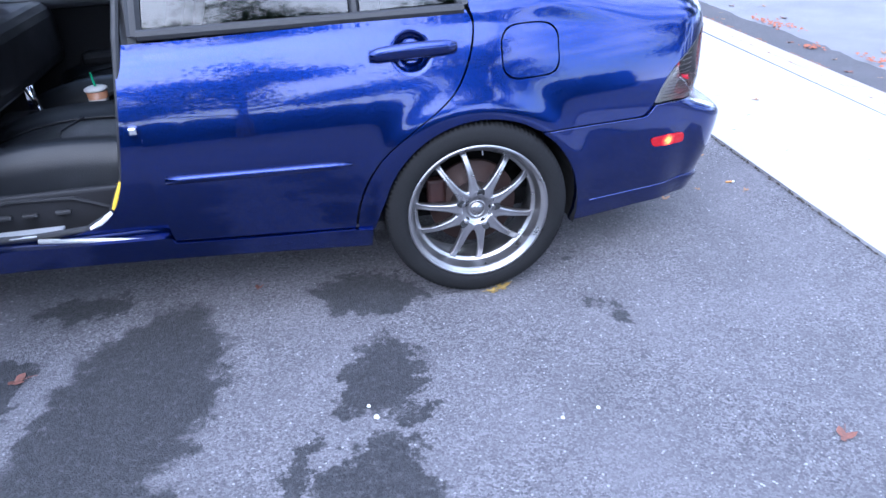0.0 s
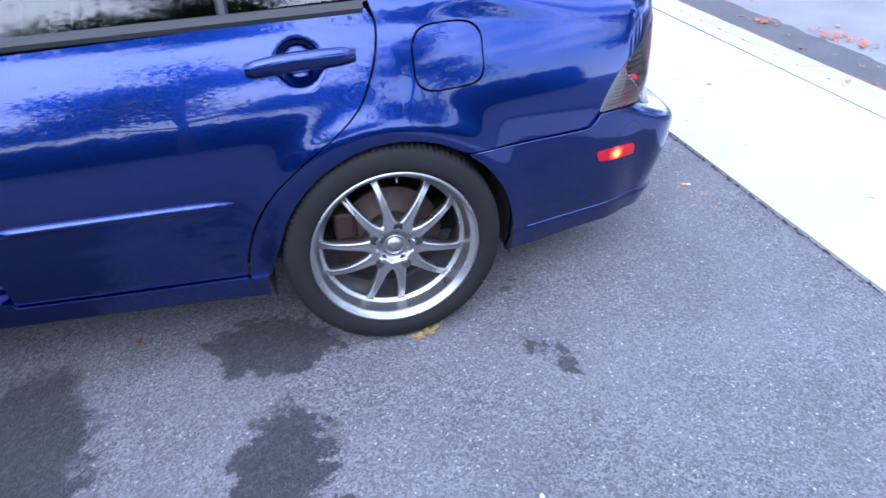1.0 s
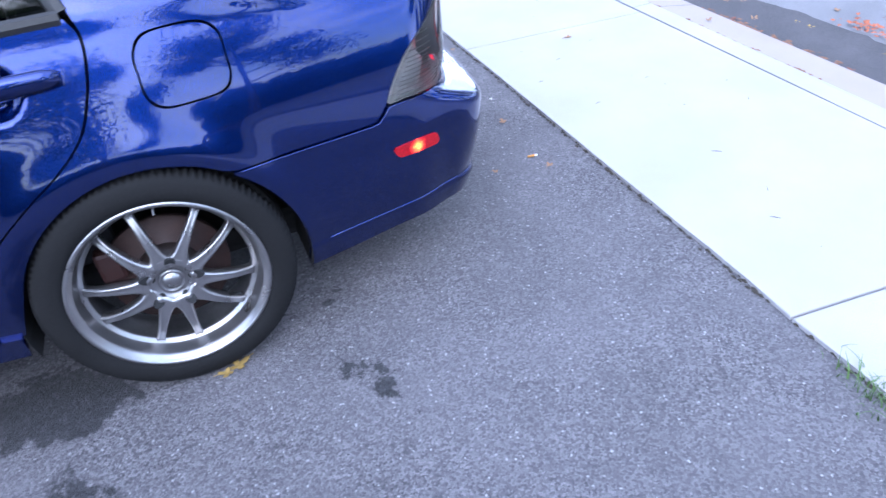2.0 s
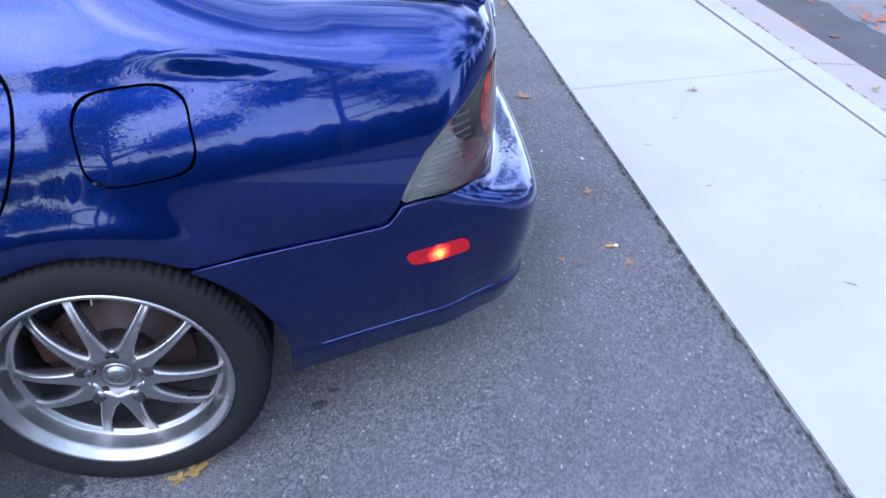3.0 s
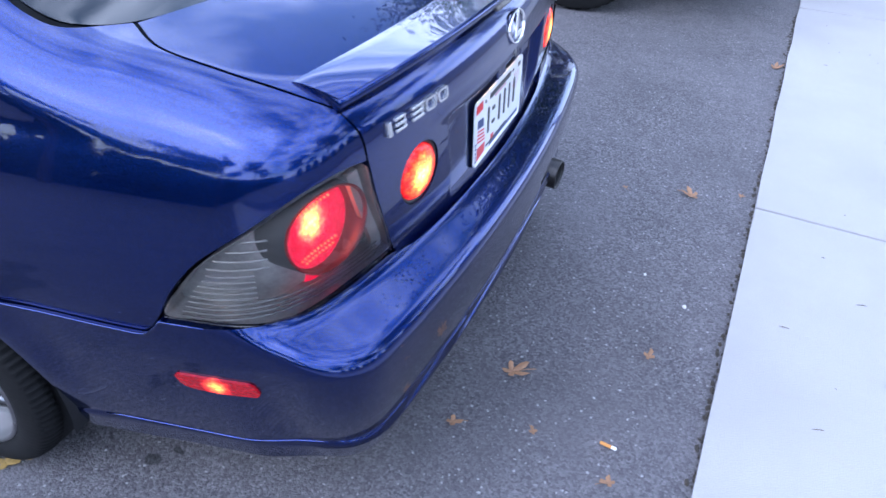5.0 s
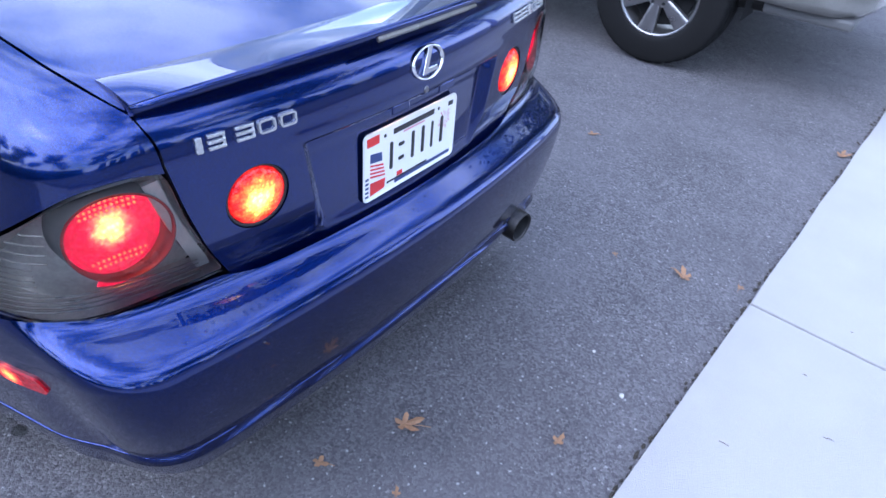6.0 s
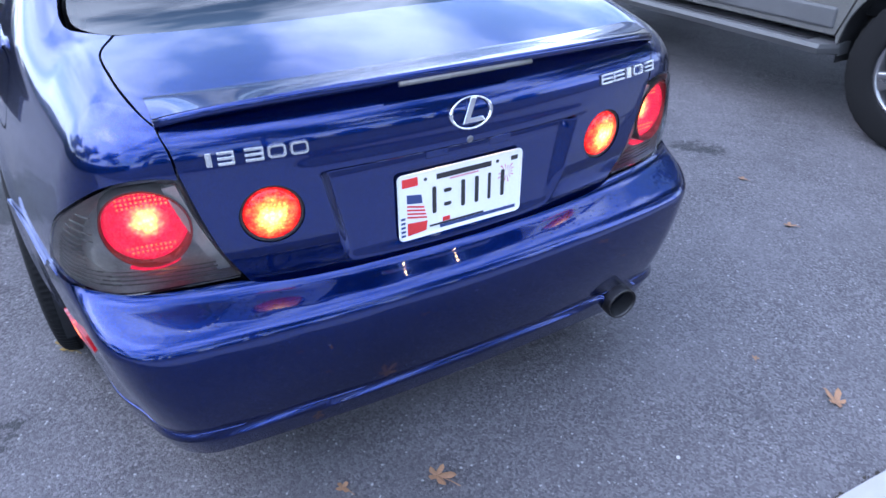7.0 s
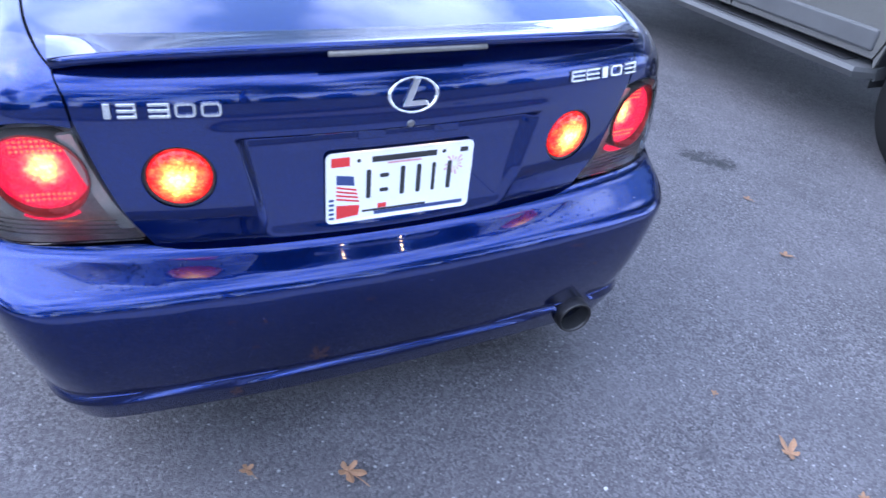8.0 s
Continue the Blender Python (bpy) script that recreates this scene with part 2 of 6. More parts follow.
LAMP_ROUND = lamp_material("lit round lamp", (1.0, 0.48, 0.05), (1.0, 0.003, 0.010), 0.060, 5.0, 0.34)
LAMP_TAIL = lamp_material("lit tail lamp", (1.0, 0.34, 0.03), (1.0, 0.003, 0.045), 0.046, 8.0, 0.62, 120)
LAMP_DOTS = lamp_material("lit lens beads", (1.0, 0.16, 0.05), (1.0, 0.05, 0.035), 0.2, 1.1, 0.9)
LAMP_MARK = lamp_material("lit side marker", (1.0, 0.24, 0.03), (0.95, 0.004, 0.022), 0.032, 3.2, 0.15)
LAMP_BULB = lamp_material("plate lamp bulb", (1.0, 0.62, 0.28), (1.0, 0.50, 0.16), 0.01, 40.0, 34.0)
WHITE = surface("white enamel", (0.80, 0.80, 0.79), 0.35, vary=0.05)
RED = surface("red print", (0.62, 0.03, 0.03), 0.4, vary=0.12)
NAVY = surface("navy print", (0.03, 0.05, 0.16), 0.4, vary=0.12)
INK = surface("black print", (0.02, 0.02, 0.022), 0.4, vary=0.15)
PINK = surface("faded pink print", (0.62, 0.30, 0.33), 0.4, vary=0.25, scale=40)
YELLOW = surface("yellow label", (0.75, 0.50, 0.04), 0.45, vary=0.12)
LEATHER = surface("black leather", (0.008, 0.009, 0.011), 0.36, vary=0.3, scale=12, grain=260, bump=0.0008, spec=0.3)
PLASTIC = surface("dark grey plastic", (0.014, 0.014, 0.016), 0.6, vary=0.2, grain=300, bump=0.0004, spec=0.3)
CLOTH = surface("grey liner", (0.07, 0.07, 0.075), 0.8, vary=0.2)
CREAM = surface("milky plastic lid", (0.54, 0.525, 0.495), 0.35, vary=0.08)
COFFEE = surface("iced coffee through plastic", (0.42, 0.20, 0.11), 0.25, vary=0.2, scale=30)
GREEN = surface("green straw", (0.02, 0.30, 0.14), 0.35, vary=0.08)
SILVER = paint_material("grey beige metallic paint", (0.19, 0.186, 0.173), (0.29, 0.282, 0.265), 0.35)
CLADDING = surface("grey plastic cladding", (0.09, 0.09, 0.092), 0.55, vary=0.2, grain=250, bump=0.0005)
LEAF = surface("dry oak leaf", (0.27, 0.150, 0.080), 0.7, vary=0.4, scale=30, grain=300, bump=0.001)
LEAF_RED = surface("rust red leaf", (0.14, 0.055, 0.038), 0.7, vary=0.4, scale=30)
LEAF_GOLD = surface("golden leaf", (0.25, 0.165, 0.045), 0.7, vary=0.35, scale=30)
GRASS = surface("grass blade", (0.07, 0.13, 0.03), 0.6, vary=0.4, scale=20)
BARK = surface("bark", (0.10, 0.075, 0.055), 0.9, vary=0.35, scale=9, grain=60, bump=0.01)
FOLIAGE = surface("green foliage", (0.045, 0.075, 0.022), 0.6, vary=0.5, scale=1.2, grain=9)
PANE = surface("dark car window", (0.03, 0.035, 0.04), 0.08, vary=0.2)

# ---- the sedan's skin: smooth functions, negative inside (x to the rear, y to its right, z up; rear axle at x = 0) ----
AXLE, TRACK, TYRE = 2.67, 0.74, 0.318


def smax(a, b, k):
    h = np.maximum(k - np.abs(a - b), 0) / k
    return np.maximum(a, b) + h * h * k * 0.25


def smin(a, b, k):
    return -smax(-a, -b, k)


def ramp(v, a, b):
    t = np.clip((v - a) / (b - a), 0, 1)
    return t * t * (3 - 2 * t)


def half_width(x, z):
    up, low = np.maximum(z - 0.55, 0), np.maximum(0.55 - z, 0)
    w = 0.855 - 0.62 * up**2 - 0.40 * low**2
    w = w - 0.155 * np.maximum(x - 0.05, 0) ** 1.4 - 0.16 * np.maximum(-2.3 - x, 0) ** 1.8
    w = w - 0.020 * ramp(0.064 - np.hypot(x + 0.186, z - 0.858), 0.0, 0.03)
    for axle in (0.0, -AXLE):
        far = np.hypot(x - axle, z - TYRE)
        w = w + 0.012 * np.exp(-(((far - 0.35) / 0.06) ** 2)) * ramp(z, 0.15, 0.4)
    return w


def deck_height(x, y):
    rear = 1.034 - 0.10 * (x - 0.3) - 0.10 * np.maximum(x - 0.3, 0) ** 2
    rear = rear + 0.25 * np.maximum(0.15 - x, 0) ** 2
    front = 0.975 + 0.09 * (x + 1.8) - 0.11 * (x + 1.8) ** 2
    return np.where(x > -1.0, np.minimum(rear, 1.09), np.where(x > -1.76, 1.09, front)) - 0.065 * y * y


def plate_recess(y, z):
    a = np.abs(y)
    side = 0.302 - 0.20 * (0.80 - z)
    return ramp(side - a, -0.004, 0.026) * ramp(0.799 - z, 0.0, 0.013) * ramp(z, 0.572, 0.606)


def body(x, y, z, recess=True):
    a = np.abs(y)
    side = a - half_width(x, z)
    tail = 0.953 - 0.18 * y * y - 0.04 * (0.87 - z) - 0.4 * np.maximum(a - 0.5, 0) ** 2
    tail = tail - 2.0 * np.maximum(z - 0.86, 0) ** 2 - 0.015 * ramp(0.68 - z, 0.0, 0.11)
    if recess:
        sunk = plate_recess(y, z)
        tail = tail * (1 - sunk) + sunk * (0.9165 + 0.010 * (0.80 - z) - 0.10 * y * y)
        tail = tail + 0.0022 * ramp(0.37 - a, 0.0, 0.07) * np.exp(-(((z - 0.810) / 0.015) ** 2))
    nose = -3.46 + 0.20 * y * y
    f = smax(side, x - tail, 0.10)
    f = smax(f, nose - x, 0.12)
    f = smax(f, z - deck_height(x, y), 0.09)
    return smax(f, 0.17 - z, 0.03)


def cabin(x, y, z):
    side = np.abs(y) - (0.735 - 0.30 * np.maximum(z - 0.96, 0) - 0.25 * np.maximum(z - 0.96, 0) ** 2 - 6.0 * np.maximum(0.96 - z, 0) ** 2)
    roof = z - (1.415 - 0.09 * (x + 0.65) ** 2 - 0.07 * y * y)
    rear = (z - (1.035 - 0.60 * (x - 0.42) - 0.13 * y * y)) * 0.86
    screen = (z - (0.98 + 0.66 * (x + 1.78) + 0.10 * y * y)) * 0.83
    f = smax(smax(roof, rear, 0.12), screen, 0.12)
    return smax(smax(side, f, 0.10), 0.80 - z, 0.02)


def skin(x, y, z):
    return smin(body(x, y, z), cabin(x, y, z), 0.05)


def bumper_skin(x, y, z):
    """The tail's own skin above, and below it a wider shell with a ledge on top, a ridge and a face that tucks in towards its lip."""
    a = np.abs(y)
    tail = 0.953 - 0.18 * y * y - 0.04 * (0.87 - z) - 0.4 * np.maximum(a - 0.5, 0) ** 2 - 0.015 * ramp(0.68 - z, 0.0, 0.11)
    wide = half_width(x, z)
    upper = smax(a - wide, x - tail, 0.10)
    drop, lip = np.maximum(0.522 - z, 0), 0.015 * ramp(0.281 - z, 0.0, 0.012)
    side = a - wide - lip * 0.6 - 0.004 * ramp(x, 0.3, 0.75) + 0.13 * drop * ramp(x, 0.35, 0.75)
    face = 1.0156 - 0.1076 * y * y - 0.205 * np.maximum(a - 0.5, 0) ** 2 - 0.028 * drop - 0.64 * drop * drop + lip
    ledge = z - (0.534 + 0.40 * np.maximum(face - x, 0))
    lower = smax(smax(side, x - face, 0.09), ledge, 0.030)
    return smax(smin(upper, lower, 0.030), 0.16 - z, 0.02)


# ---- helpers for meshes ----
def part(name, bm, material, parent=None, label="", smooth=False):
    """Links a bmesh as one mesh object under a thing."""
    me = bpy.data.meshes.new(name)
    bm.to_mesh(me)
    bm.free()
    return from_mesh(name, me, material, parent, label, smooth)


def from_mesh(name, me, material, parent=None, label="", smooth=False):
    for mt in material if isinstance(material, (list, tuple)) else [material]:
        me.materials.append(mt)
    if smooth:
        me.polygons.foreach_set("use_smooth", [True] * len(me.polygons))
        me.update()
    ob = new(name, me)
    if parent:
        ob.parent = parent
    if label:
        ob["label"] = label
    return ob


def thing(name, label, category, at=(0, 0, 0), turn=0.0, group="", kind=""):
    ob = new(name)
    ob.matrix_world = pose(*at, 0, 0, turn)
    return tagged(ob, label, category, group, kind)


def block(x0, x1, y0, y1, z0, z1, bevel=0.0, seg=2, bm=None):
    bm = bm or bmesh.new()
    made = bmesh.ops.create_cube(bm, size=1)["verts"]
    for v in made:
        v.co = Vector(((x0 + x1) / 2 + v.co.x * (x1 - x0), (y0 + y1) / 2 + v.co.y * (y1 - y0), (z0 + z1) / 2 + v.co.z * (z1 - z0)))
    if bevel:
        edges = {e for v in made for e in v.link_edges}
        bmesh.ops.bevel(bm, geom=list(edges), offset=bevel, segments=seg, profile=0.5, affect="EDGES", clamp_overlap=True)
    return bm


def lathe(profile, steps, bm=None, axis="y", at=(0, 0, 0)):
    """A ring from (radius, depth) pairs, round the y axis by default; depth runs along the axis."""
    bm = bm or bmesh.new()
    rings = []
    for k in range(steps):
        a = 2 * math.pi * k / steps
        ring = []
        for r, d in profile:
            p = {"y": (r * math.cos(a), d, r * math.sin(a)), "z": (r * math.cos(a), r * math.sin(a), d), "x": (d, r * math.cos(a), r * math.sin(a))}[axis]
            ring.append(bm.verts.new((p[0] + at[0], p[1] + at[1], p[2] + at[2])))
        rings.append(ring)
    for k in range(steps):
        a, b = rings[k], rings[(k + 1) % steps]
        for i in range(len(profile) - 1):
            bm.faces.new((a[i], b[i], b[i + 1], a[i + 1]))
    bmesh.ops.remove_doubles(bm, verts=bm.verts[:], dist=1e-6)
    bmesh.ops.recalc_face_normals(bm, faces=bm.faces[:])
    return bm


def sweep(points, radius, sides=8, bm=None, flat=1.0, caps=True):
    """A tube through the points; radius may be one number or one for each point."""
    bm = bm or bmesh.new()
    pts = [Vector(p) for p in points]
    rings = []
    for i, p in enumerate(pts):
        ahead = (pts[min(i + 1, len(pts) - 1)] - pts[max(i - 1, 0)]).normalized()
        side = ahead.cross(Vector((0, 0, 1)))
        side = (side if side.length > 1e-3 else Vector((1, 0, 0))).normalized()
        up = side.cross(ahead)
        r = radius[i] if isinstance(radius, (list, tuple)) else radius
        rings.append([bm.verts.new(p + side * r * math.cos(2 * math.pi * k / sides) + up * r * flat * math.sin(2 * math.pi * k / sides)) for k in range(sides)])
    for a, b in zip(rings, rings[1:]):
        for k in range(sides):
            bm.faces.new((a[k], a[(k + 1) % sides], b[(k + 1) % sides], b[k]))
    if caps:
        bm.faces.new(rings[0][::-1])
        bm.faces.new(rings[-1])
    bmesh.ops.recalc_face_normals(bm, faces=bm.faces[:])
    return bm


def prism(outline, z0, z1, bm=None, bevel=0.0):
    """An outline of (x, y) raised from z0 to z1."""
    bm = bm or bmesh.new()
    low, high = [bm.verts.new((x, y, z0)) for x, y in outline], [bm.verts.new((x, y, z1)) for x, y in outline]
    top = bm.faces.new(high)
    bm.faces.new(low[::-1])
    for k in range(len(outline)):
        j = (k + 1) % len(outline)
        bm.faces.new((low[k], low[j], high[j], high[k]))
    if bevel:
        bmesh.ops.bevel(bm, geom=list(top.edges), offset=bevel, segments=2, profile=0.5, affect="EDGES", clamp_overlap=True)
    bmesh.ops.recalc_face_normals(bm, faces=bm.faces[:])
    return bm


# ---- ground, pavement, kerb and road ----
def edge_x(y):
    """The line where the drive meets the pavement."""
    return 1.548 + 0.042 * y


def strip(xs, ys, zs):
    """A sheet through the profile (xs, zs), carried along ys and slanted with the pavement's edge."""
    bm = bmesh.new()
    rows = [[bm.verts.new((x + 0.042 * y, y, z)) for x, z in zip(xs, zs)] for y in ys]
    for a, b in zip(rows, rows[1:]):
        for k in range(len(xs) - 1):
            bm.faces.new((a[k], a[k + 1], b[k + 1], b[k]))
    return bm


LONG = [-300, -60, -20, -8, -4, -2, 0, 2, 4, 8, 20, 60, 300]
tagged(part("ground", strip([-300, -40, -6, 1.2, 1.555, 1.62, 2.70, 2.95, 3.05, 40, 300], LONG, [0, 0, 0, 0, 0, -0.095, -0.095, -0.10, -0.10, -0.10, -0.10]), ASPHALT),
       "grey worn asphalt drive with dark wet stains", "ground", kind="structure")
tagged(part("road", strip([3.02, 4.2, 6, 12], LONG, [-0.092, -0.075, -0.05, -0.05]), ROAD), "dark grey asphalt road with fallen leaves along its edge", "road", kind="structure")
gutter = bmesh.new()
rows = []
for y in np.arange(-12, 14, 0.07):
    rim = 3.44 + 0.05 * y + 0.07 * noise.noise((1.7 * y, 3, 0)) + 0.04 * noise.noise((9 * y, 5, 0))
    rows.append([gutter.verts.new((x, y, z)) for x, z in ((3.015 + 0.06 * y, -0.090), (3.10 + 0.06 * y, -0.083), (rim - 0.02, -0.078 + 0.0), (rim, -0.092))])
for a, b in zip(rows, rows[1:]):
    for k in range(3):
        gutter.faces.new((a[k], a[k + 1], b[k + 1], b[k]))
tagged(part("gutter", gutter, GUTTER), "dark patched asphalt strip along the kerb", "road", kind="structure")
pavement = thing("pavement", "pale concrete pavement slabs along the drive", "pavement", kind="structure")


def slab(y0, y1):
    """One slab with tooled edges; its drive side is a little uneven."""
    n = 14
    left = [(edge_x(y0 + (y1 - y0) * k / n) + 0.006 * noise.noise((3.1 * (y0 + (y1 - y0) * k / n), 7, 0)), y0 + (y1 - y0) * k / n - 0.01) for k in range(n + 1)]
    slant = -0.10
    right = [(2.575 + 0.055 * y1, y1 + slant), (2.575 + 0.055 * y0, y0 + slant)]
    return prism(left + right, -0.10, 0.014, bevel=0.006)


JOINTS = [0.945 + 2.36 * k for k in range(-6, 9)]
for y0, y1 in zip(JOINTS, JOINTS[1:]):
    part("slab", slab(y0 + 0.004, y1 - 0.004), CONCRETE, pavement)
kerb = thing("kerb", "stained pinkish concrete rolled kerb beside the road", "kerb", kind="structure")
for y0, y1 in zip(JOINTS, JOINTS[1:]):
    bm = bmesh.new()
    prof = [(2.592, -0.10), (2.592, 0.012), (2.70, 0.010), (2.728, 0.002), (2.742, -0.018), (2.95, -0.052), (3.03, -0.066), (3.03, -0.12)]
    rows = [[bm.verts.new((x + 0.06 * y, y, z)) for x, z in prof] for y in np.linspace(y0 + 0.003, y1 - 0.003, 5)]
    for a, b in zip(rows, rows[1:]):
        for k in range(len(prof) - 1):
            bm.faces.new((a[k], b[k], b[k + 1], a[k + 1]))
    bmesh.ops.recalc_face_normals(bm, faces=bm.faces[:])
    bm.faces.ensure_lookup_table()
    for face in bm.faces:
        c = face.calc_center_median()
        face.material_index = int(c.x - 0.06 * c.y < 2.73)
    part("kerb_stone", bm, [KERB, CONCRETE], kerb)

# ---- panels cut out of a skin ----
from mathutils.geometry import delaunay_2d_cdt


def normal_of(f, p):
    e = 0.003
    g = np.stack([f(*(p + e * d).T) - f(*(p - e * d).T) for d in np.eye(3)], 1)
    return g / np.maximum(np.linalg.norm(g, axis=1, keepdims=True), 1e-9)


def out_to(f, centre, ways, far=2.2):
    """Where rays from the centre leave the skin f."""
    low, high = np.full(len(ways), 0.02), np.full(len(ways), far)
    for _ in range(36):
        mid = (low + high) / 2
        inside = f(*(centre + mid[:, None] * ways).T) < 0
        low, high = np.where(inside, mid, low), np.where(inside, high, mid)
    return centre + low[:, None] * ways


def snapped(f, places, rounds=10):
    """The nearest places on the skin."""
    p = np.array(places, float)
    e = 0.003
    for _ in range(rounds):
        g = np.stack([(f(*(p + e * d).T) - f(*(p - e * d).T)) / (2 * e) for d in np.eye(3)], 1)
        p = p - np.clip(f(*p.T) / np.maximum((g * g).sum(1), 0.05), -0.04, 0.04)[:, None] * g
    return p


def curve(points, step):
    """A closed line through the points, rounded but at those marked sharp by a fourth number."""
    pts, sharp, n = [np.array(p[:2], float) for p in points], [len(p) > 2 for p in points], len(points)
    line = []
    for k in range(n):
        a, b, c, d = (pts[(k + j) % n] for j in (-1, 0, 1, 2))
        m0 = (c - b) if sharp[k] else (c - a) / 2
        m1 = (c - b) if sharp[(k + 1) % n] else (d - b) / 2
        size = np.linalg.norm(c - b)
        for v, far in ((m0, np.linalg.norm(b - a)), (m1, np.linalg.norm(d - c))):
            v *= min(1.0, 1.2 * size / max(np.linalg.norm(v), 1e-9))
        for t in np.arange(0, 1, 1 / max(1, math.ceil(size / step))):
            line.append((2 * t**3 - 3 * t**2 + 1) * b + (t**3 - 2 * t**2 + t) * m0 + (3 * t**2 - 2 * t**3) * c + (t**3 - t**2) * m1)
    return np.array(line)


def within(p, loop):
    x, y = p[:, :1], p[:, 1:]
    a, b = loop, np.roll(loop, -1, 0)
    cross = ((a[:, 1] > y) != (b[:, 1] > y)) & (x < (b[:, 0] - a[:, 0]) * (y - a[:, 1]) / (b[:, 1] - a[:, 1] + 1e-12) + a[:, 0])
    return cross.sum(1) % 2 == 1


class Chart:
    """A map between the plane and rays from a centre: round a direction, or by turn and rise round the vertical."""

    def __init__(self, centre, ahead=None):
        self.centre, self.ahead = np.array(centre, float), None
        if ahead is not None:
            n = Vector(ahead).normalized()
            e1 = n.cross(Vector((0, 0, 1))).normalized()
            self.ahead = np.array([n, e1, e1.cross(n)])

    def flat(self, places):
        d = np.atleast_2d(places) - self.centre
        if self.ahead is None:
            return np.stack([np.arctan2(d[:, 1], d[:, 0]), d[:, 2] / np.hypot(d[:, 0], d[:, 1])], 1)
        c = d @ self.ahead.T
        return c[:, 1:] / c[:, :1]

    def ways(self, flat):
        if self.ahead is None:
            w = np.stack([np.cos(flat[:, 0]), np.sin(flat[:, 0]), flat[:, 1]], 1)
        else:
            w = self.ahead[0] + flat @ self.ahead[1:]
        return w / np.linalg.norm(w, axis=1, keepdims=True)


def panel(name, outline, chart, material, parent, f=None, step=0.014, raised=0.0, depth=0.016, holes=(), label="", mirror=False, both=False):
    """A sheet of the skin f inside an outline of places near it, with its edges turned in. mirror: on the other side of the car."""
    f = f or skin
    outline = [(*q, *p[3:]) for q, p in zip(snapped(f, [p[:3] for p in outline]), outline)]
    flat = chart.flat(np.array([p[:3] for p in outline]))
    far = np.linalg.norm(np.array([p[:3] for p in outline]) - chart.centre, axis=1).mean()
    ds = step / far
    loops = [curve([(*q, 1) if len(p) > 3 else tuple(q) for q, p in zip(flat, outline)], ds)]
    for hole in holes:
        q = chart.flat(np.array([p[:3] for p in hole]))
        loops.append(curve([(*a, 1) if len(p) > 3 else tuple(a) for a, p in zip(q, hole)], ds * 0.7))
    low, high = loops[0].min(0), loops[0].max(0)
    gx, gy = np.meshgrid(np.arange(low[0], high[0], ds), np.arange(low[1], high[1], ds))
    gx = gx + (np.arange(len(gx)) % 2)[:, None] * ds * 0.5
    grid = np.stack([gx.ravel(), gy.ravel()], 1)
    keep = within(grid, loops[0])
    for hole in loops[1:]:
        keep &= ~within(grid, hole)
    grid = grid[keep]
    rim = np.concatenate(loops)
    clear = np.concatenate([((g[:, None] - rim[None]) ** 2).sum(2).min(1) for g in np.array_split(grid, max(1, len(grid) // 800))]) > (0.55 * ds) ** 2
    grid = grid[clear]
    edges, at = [], 0
    for loop in loops:
        edges += [(at + k, at + (k + 1) % len(loop)) for k in range(len(loop))]
        at += len(loop)
    pts = np.concatenate([rim, grid])
    got, _, tris, origin, *_ = delaunay_2d_cdt([Vector(p) for p in pts], edges, [], 1, 1e-7)
    pts = np.array([tuple(p) for p in got])
    place = out_to(f, chart.centre, chart.ways(pts))
    norm = normal_of(f, place)
    place = place + raised * norm
    tris = np.array([tuple(t) for t in tris])
    middle = pts[tris].mean(1)
    for hole in loops[1:]:
        tris, middle = tris[~within(middle, hole)], middle[~within(middle, hole)]
    cut = np.cross(place[tris[:, 1]] - place[tris[:, 0]], place[tris[:, 2]] - place[tris[:, 0]])
    wrong = (cut * norm[tris[:, 0]]).sum(1) < 0
    tris[wrong] = tris[wrong][:, ::-1]
    # the turned-in edge
    count = {}
    for t in tris:
        for a, b in ((t[0], t[1]), (t[1], t[2]), (t[2], t[0])):
            count[(a, b)] = 1
    border = [(a, b) for a, b in count if (b, a) not in count]
    verts, norms, faces, n0 = list(place), list(norm), [tuple(t) for t in tris], len(place)
    made = {}
    for a, b in border:
        run = place[b] - place[a]
        away = np.cross(run, norm[a])
        away = away / max(np.linalg.norm(away), 1e-9)
        for v in (a, b):
            if v not in made:
                made[v] = len(verts)
                verts += [place[v], place[v] - depth * norm[v]]
                norms += [away, away] if depth > 0 else [-away, -away]
        faces.append((made[a], made[a] + 1, made[b] + 1, made[b]))
    verts, norms = np.array(verts), np.array(norms)
    obs = []
    for flip in ((False, True) if both else (mirror,)):
        v, nn, ff = verts.copy(), norms.copy(), faces
        if flip:
            v[:, 1] *= -1
            nn[:, 1] *= -1
            ff = [t[::-1] for t in faces]
        me = bpy.data.meshes.new(name)
        me.from_pydata(v.tolist(), [], [tuple(int(i) for i in t) for t in ff])
        me.polygons.foreach_set("use_smooth", [True] * len(me.polygons))
        me.normals_split_custom_set_from_vertices(nn.tolist())
        obs.append(from_mesh(name, me, material, parent, label))
    return obs[0]


def on_side(x, z, sharp=False, f=None):
    """A place on the left flank."""
    p = out_to(f or skin, np.array([x, 0.0, z]), np.array([[0.0, -1.0, 0.0]]))[0]
    return (*p, 1) if sharp else tuple(p)


def on_tail(y, z, sharp=False, f=None):
    p = out_to(f or skin, np.array([0.0, y, z]), np.array([[1.0, 0.0, 0.0]]))[0]
    return (*p, 1) if sharp else tuple(p)


def on_top(x, y, sharp=False, f=None):
    p = out_to(f or skin, np.array([x, y, 0.5]), np.array([[0.0, 0.0, 1.0]]))[0]
    return (*p, 1) if sharp else tuple(p)


# ---- the blue sedan ----
sedan = thing("sedan", "metallic blue four-door sedan with its front door open, parked on asphalt", "car")
ARCH_Z, ARCH_R = 0.300, 0.344


